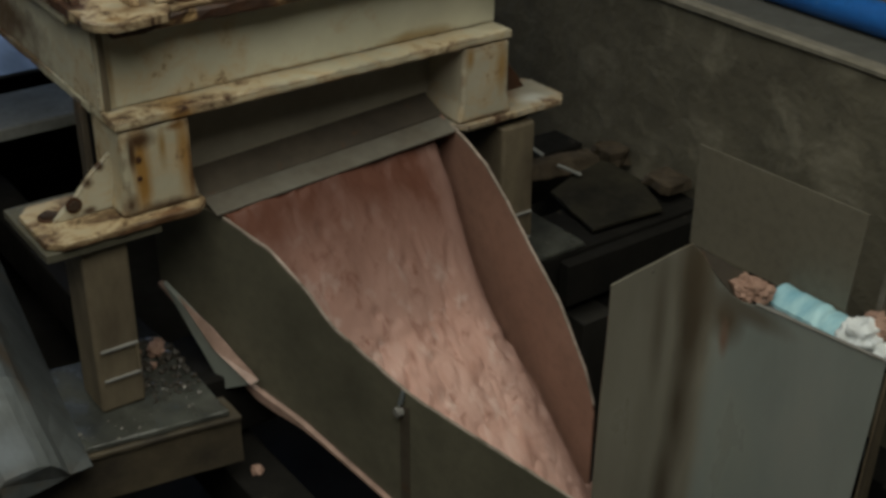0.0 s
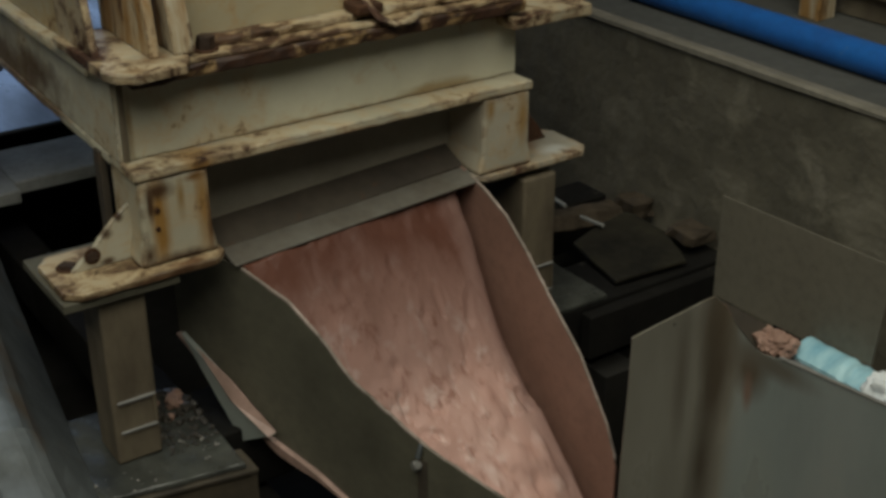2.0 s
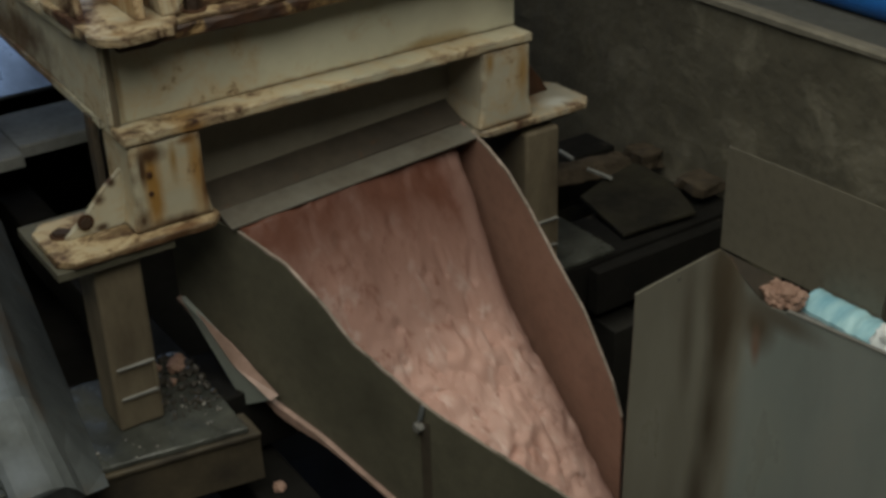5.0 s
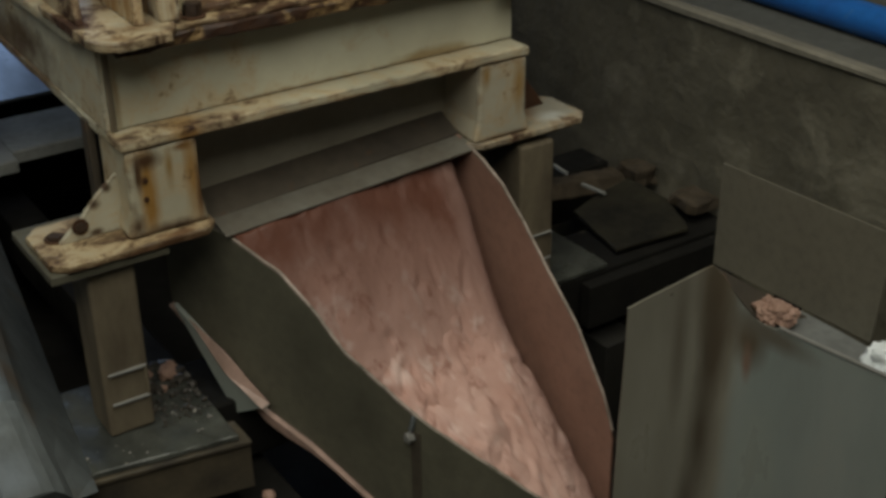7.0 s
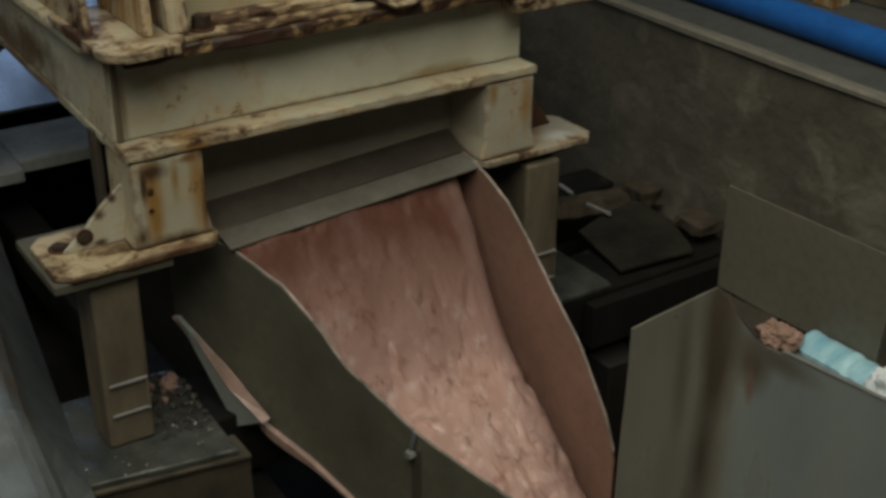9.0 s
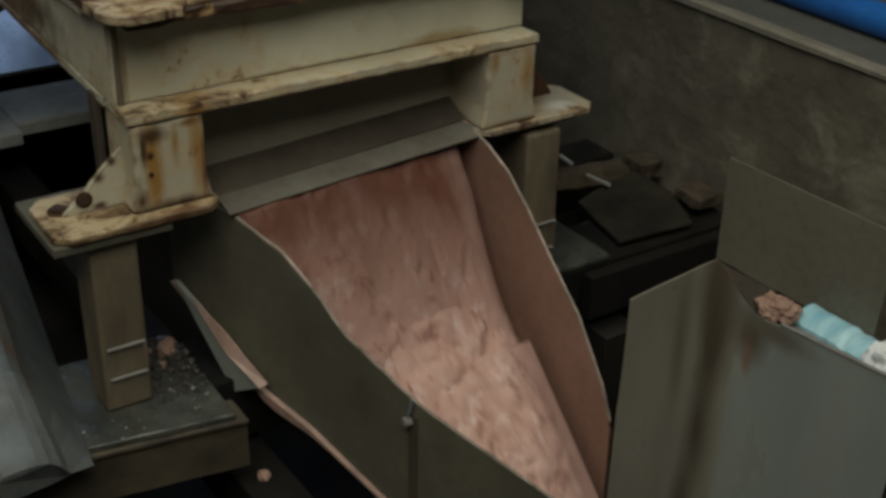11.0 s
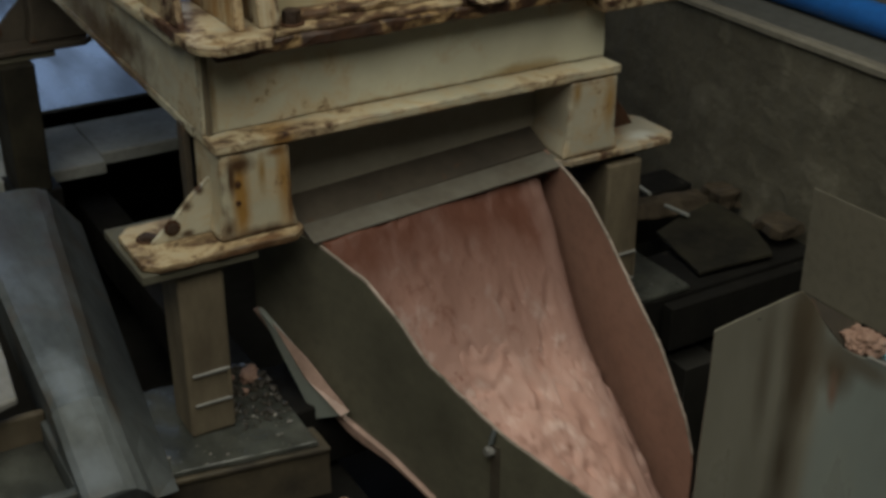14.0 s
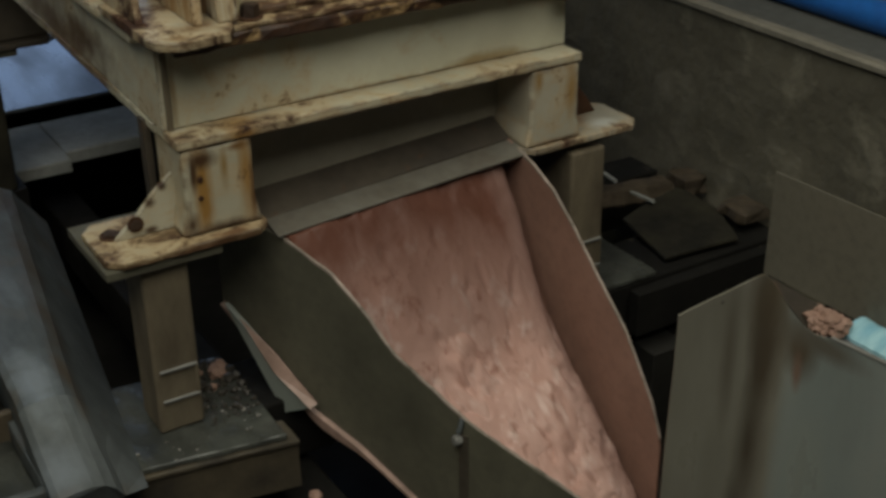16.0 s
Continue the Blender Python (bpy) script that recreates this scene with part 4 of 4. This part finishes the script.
# ---- base beams, pit beams and debris ----
def base():
    b = empty("base_beam", 0.0, -0.1, 0.2, "dirty brown steel base beam", "beam")
    part("web", worn(prism([(-0.8, -0.004, 0.20), (0.152, -0.1538, 0.20), (0.152, -0.1388, 0.20), (-0.8, 0.011, 0.20)], (0, 0, 0.118), 0.003), 0.07, 0.002), BASE, b)
    part("top_flange", worn(prism([(-0.8, -0.012, 0.319), (0.152, -0.1618, 0.319), (0.152, -0.0668, 0.319), (-0.8, 0.083, 0.319)], (0, 0, 0.012), 0.003), 0.05, 0.002), BASE, b)
    d = part("deck_plate", worn(prism([(-0.30, -0.080, 0.332), (0.128, -0.147, 0.332), (0.135, 0.24, 0.332), (-0.30, 0.24, 0.332)], (0, 0, 0.014), 0.003), 0.03, 0.0028, 24), WET)
    tagged(d, "wet gritty dark deck plate", "plate")
    d = part("deck_plate", worn(block(0.95, 1.31, 0.0, 0.24, 0.332, 0.346, 0.003), 0.03, 0.002), WET)
    tagged(d, "wet dark deck plate under the post", "plate")
    tagged(part("cross_beam", worn(block(-0.5, 1.78, 0.0, 0.22, 0.16, 0.331, 0.006), 0.1, 0.003), DARK), "shade-black steel beam under the posts", "beam", "cross beams in the pit")
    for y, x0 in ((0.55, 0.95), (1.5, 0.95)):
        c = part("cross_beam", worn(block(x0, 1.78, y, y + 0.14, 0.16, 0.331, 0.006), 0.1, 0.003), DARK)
        tagged(c, "wet shade-black steel cross beam", "beam", "cross beams in the pit")
    tagged(part("post_footing", worn(block(-0.13, 0.02, 1.5, 1.69, -0.3, 0.346, 0.004), 0.06, 0.002), DARK), "shade-black footing under the rear post", "footing")
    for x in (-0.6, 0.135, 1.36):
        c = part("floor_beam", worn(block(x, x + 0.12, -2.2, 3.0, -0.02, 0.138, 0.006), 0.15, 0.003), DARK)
        tagged(c, "shade-black steel floor beam", "beam", "floor beams in the pit")
    for x in (-0.7, 1.25):
        for y in (-0.08, 1.5):
            tagged(part("pier", block(x, x + 0.12, y, y + 0.12, -0.3, 0.138), FLOORM), "dark concrete pier under the beams", "pier", "piers under the beams")
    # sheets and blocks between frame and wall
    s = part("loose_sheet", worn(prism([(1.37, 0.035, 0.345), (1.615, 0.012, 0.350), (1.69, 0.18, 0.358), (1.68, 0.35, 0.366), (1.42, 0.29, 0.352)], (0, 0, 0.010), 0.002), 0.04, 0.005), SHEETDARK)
    tagged(s, "dirty dark sheet lying on the beams", "sheet")
    for i, a in enumerate(((1.672, 1.772, 0.045, 0.16, 0.366, 0.40), (1.70, 1.785, 0.33, 0.42, 0.332, 0.392))):
        tagged(part("concrete_block", worn(block(*a, 0.004), 0.02, 0.012, 27), RUBBLE), "broken brown concrete block", "block", "rubble by the pit wall")
    for a, c in (((1.523, 0.375, 0.384), (1.536, 0.285, 0.384)), ((1.535, 0.525, 0.388), (1.528, 0.455, 0.388))):
        tagged(part("steel_offcut", rod(a, c, 0.006, 8), GREYBEAM), "short pale steel offcut on the beams", "offcut", "offcuts by the pit wall")
    tagged(part("loose_bar", worn(prism([(1.38, 0.43, 0.332), (1.38, 0.52, 0.332), (1.38, 0.505, 0.378), (1.38, 0.445, 0.378)], (0.31, -0.075, 0.0), 0.006), 0.02, 0.006, 25), RUBBLE), "dirt-caked brown steel bar on the beams", "bar")
    tagged(part("edge_bar", worn(block(1.20, 1.78, -0.06, -0.02, 0.20, 0.331, 0.004), 0.05, 0.002), DARK), "shade-black steel edge bar", "bar")


base()


def debris():
    rnd = random.Random(3)
    bm = bmesh.new()
    for i in range(95):
        x, y = rnd.uniform(0.0, 0.13), rnd.uniform(-0.05, 0.22)
        # a quarter of the pale grains line the front edge as its glints
        if rnd.random() < 0.25:
            x = rnd.uniform(-0.2, 0.12)
            y = -0.095 - 0.155 * (x + 0.2) + 0.12 * rnd.random() ** 2
        r = 0.0012 + 0.004 * rnd.random() ** 3
        one = lump(x, y, 0.347 + r * 0.5, r, 0.8, i, 1)
        me = bpy.data.meshes.new("tmp")
        one.to_mesh(me)
        one.free()
        bm.from_mesh(me)
        bpy.data.meshes.remove(me)
    tagged(part("grit", bm, GRITM), "pale grit on the deck plate, with grains for front-edge glints", "grit", kind="stuff")
    verts, faces = [], []
    for i in range(120):
        x, y = rnd.uniform(0.0, 0.128), rnd.uniform(-0.03, 0.23)
        r = (0.004 + 0.010 * rnd.random() ** 2) * (1.25 if y > 0.08 else 0.7)
        one = lump(x, y, 0.347 + r * 0.5, r, 0.75, i + 60, 1, 0.6)
        one.verts.index_update()
        k = len(verts)
        verts += [tuple(v.co) for v in one.verts]
        faces += [[v.index + k for v in fc.verts] for fc in one.faces]
        one.free()
    me = bpy.data.meshes.new("rubble")
    me.from_pydata(verts, [], faces)
    me.materials.append(CLOD)
    tagged(new("rubble", me), "dark wet clods heaped on the deck plate", "rubble", kind="stuff")
    for i, (x, y, r) in enumerate(((0.09, 0.16, 0.021), (0.05, 0.19, 0.013), (0.11, 0.19, 0.015), (0.06, 0.11, 0.011))):
        tagged(part("slurry_lump", lump(x, y, 0.347 + r * 0.6, r, 0.8, 30 + i, 3, 0.5), CRUST), "dried pink lump on the deck plate", "lump", "lumps on the deck")
    tagged(part("slurry_lump", lump(0.190, -0.138, 0.146, 0.015, 0.7, 41, 3, 0.5), CRUST), "dried pink lump on a beam in the pit", "lump")


debris()


# ---- things on the far side of the deck ----
def left_side():
    c = empty("trough_cover", -0.3, 0.5, 0.45, "dusty galvanised sheet cover over the side trough, sheen coloured in", "cover")
    # ridge, left edge and foot run slightly askew to the frame
    def loft(a, b, name, label=""):
        bm = bmesh.new()
        va = [bm.verts.new(p) for p in a]
        vb = [bm.verts.new(p) for p in b]
        k = len(va)
        for i in range(k):
            bm.faces.new((va[i], va[(i + 1) % k], vb[(i + 1) % k], vb[i]))
        bm.faces.new(va[::-1])
        bm.faces.new(vb)
        part(name, worn(bm, 0.05, 0.002), GALV, c, label)
    def fold(xl, ridge, xr, y, top, foot):
        """Cross-section of the bent sheet: left edge, rounded ridge, right foot."""
        w = ridge - xl
        return [(xl, y, foot), (xl - 0.002, y, top - 0.016), (xl + 0.1 * w, y, top - 0.004), (xl + 0.4 * w, y, top), (xl + 0.72 * w, y, top),
                (xl + 0.92 * w, y, top - 0.006), (ridge + 0.012, y, top - 0.022), (ridge + 0.03, y + 0.005, top - 0.05), (xr, y + 0.03, foot)]
    loft(fold(-0.39, -0.284, -0.17, 0.03, 0.505, 0.349), fold(-0.337, -0.11, -0.005, 1.18, 0.51, 0.349), "cover_sheet")
    loft(fold(-0.394, -0.283, -0.168, 0.028, 0.511, 0.348), fold(-0.398, -0.285, -0.20, -0.19, 0.415, 0.347), "end_sheet", "bent end sheet")
    b = empty("side_tray", -0.5, 0.03, 0.34, "dirty steel tray with grit beside the trough", "tray")
    part("tray_floor", worn(block(-0.62, -0.40, -0.10, 0.16, 0.333, 0.352, 0.003), 0.04, 0.002), WET, b)
    part("tray_front", worn(block(-0.64, -0.385, -0.125, -0.101, 0.333, 0.395, 0.004), 0.03, 0.002), GALV, b)
    part("tray_side", worn(block(-0.399, -0.38, -0.10, 0.16, 0.333, 0.40, 0.004), 0.03, 0.002), GALV, b)
    part("tray_back", worn(block(-0.64, -0.385, 0.161, 0.18, 0.333, 0.42, 0.004), 0.03, 0.002), BROWN, b)
    k = part("cap_sheet", worn(prism([(-0.518, 0.085, 0.49), (-0.445, 0.105, 0.49), (-0.428, 0.28, 0.49), (-0.415, 0.445, 0.49), (-0.70, 0.46, 0.49), (-0.70, 0.06, 0.49)], (0, 0, 0.02), 0.006), 0.04, 0.001), CAP)
    tagged(k, "pale grey sheet cap on a dark stand", "cap")
    tagged(part("cap_stand", block(-0.66, -0.5, 0.2, 0.4, 0.332, 0.489), DARK), "dark steel stand under the cap", "stand")
    tagged(part("base_beam", worn(block(-1.2, -0.301, 0.2, 0.32, 0.2, 0.331, 0.004), 0.08, 0.002), DARK), "shade-black steel beam under the side trough", "beam")
    # far floor and beams behind the machine
    f = part("floor", worn(block(-4.0, 1.75, 2.195, 6.8, 0.335, 0.35, 0.004), 0.4, 0.002), WETFLOOR)
    tagged(f, "wet reflecting hall floor behind the machine", "floor", kind="structure")
    # added block keeps the gate's light from leaking under the floor
    f = part("floor_base", block(-4.0, 1.75, 2.33, 6.8, -0.3, 0.334, 0), DARK)
    tagged(f, "black block added under the hall floor against gate light", "floor", kind="structure")
    g = part("kerb_beam", worn(block(-4.0, 0.205, 1.645, 2.035, 0.30, 0.345, 0.006), 0.1, 0.003), GREYBEAM)
    tagged(g, "dusty grey beam along the pit edge", "beam")
    g = part("kerb_beam", worn(block(0.207, 1.75, 1.716, 2.035, 0.30, 0.345, 0.006), 0.1, 0.003), GREYBEAM)
    tagged(g, "wide dusty grey beam along the pit edge", "beam")
    r = part("edge_rail", worn(block(-4.0, 1.75, 2.05, 2.19, 0.02, 0.14, 0.006), 0.1, 0.002), DARK)
    tagged(r, "shade-black wet channel beside the grey beam", "channel")


left_side()


# ---- what moves: the slurry clumps ----
def clump_z(y):
    """The clumps rise through the surface once they are clear of the lip."""
    s = max(0.0, min(1.0, (y + 0.20) / 0.34))
    return bed_z(y) + 0.006 - 0.05 * s * s * (3 - 2 * s)


def motions():
    # the blue body sinks below the trough floor for half a second in every beat, as the cyan reflection goes out
    for w in FLASHES:
        up, down, rows = pose(1.235, -0.84, 0.53), pose(1.235, -0.84, 0.47), [(0.0, pose(1.235, -0.84, 0.53))]
        for t in (0.68, 2.18, 3.77, 5.31, 6.85, 8.37, 9.91, 11.45, 12.98, 14.52):
            rows += [(t - 0.04, up), (t, down), (t + 0.5, down), (t + 0.54, up)]
        walk(w, rows + [(16.0, up)])
    speed, length = 1.5, 1.25
    start = Vector((0, 0.36, clump_z(0.36)))
    for ob, lane, t0, dx, dh, a, b in CLUMPS:
        x0, drift = (0.632 + dx, 0.06) if lane == 0 else (0.47 + dx, 0.383)
        park = Vector((0.42 + 0.24 * a, 0.60 + 0.14 * b, 0.74 + 0.04 * b))
        sump = Vector((0.70 + 0.05 * a, -0.70 + 0.1 * b, -0.24 + 0.06 * b))
        n = 6
        stops = []
        for i in range(n + 1):
            s = length * i / n
            y = start.y + DOWN.y * s
            x = x0 + drift * max(0.0, -y)
            stops.append((t0 + s / speed, Vector((x, y, clump_z(y))) + OUT * (dh + 0.004)))
        keys = [(t, p) for t, p in stops if 0.0 < t < 16.0]
        rows = []
        if t0 > 0.12:
            rows += [(0.0, park), (t0 - 0.1, park)]
        elif t0 > 0.0:
            rows += [(0.0, stops[0][1])]
        else:
            s = -t0 * speed
            y = start.y + DOWN.y * s
            rows += [(0.0, Vector((x0 - drift * min(0.0, y), y, clump_z(y))) + OUT * (dh + 0.004))]
        rows += keys
        end = stops[-1][0]
        if end + 0.12 < 16.0:
            rows += [(end + 0.1, sump), (16.0, sump)]
        elif rows[-1][0] < 15.97:
            s = (16.0 - t0) * speed
            y = start.y + DOWN.y * s
            rows += [(16.0, Vector((x0 - drift * min(0.0, y), y, clump_z(y))) + OUT * (dh + 0.004))]
        else:
            rows[-1] = (16.0, rows[-1][1])
        clean = [rows[0]]
        for t, p in rows[1:]:
            if t - clean[-1][0] > 0.034:
                clean.append((t, p))
        if clean[-1][0] < 16.0:
            clean[-1] = (16.0, clean[-1][1])
        walk(ob, [(t, Matrix.Translation(p)) for t, p in clean])


motions()
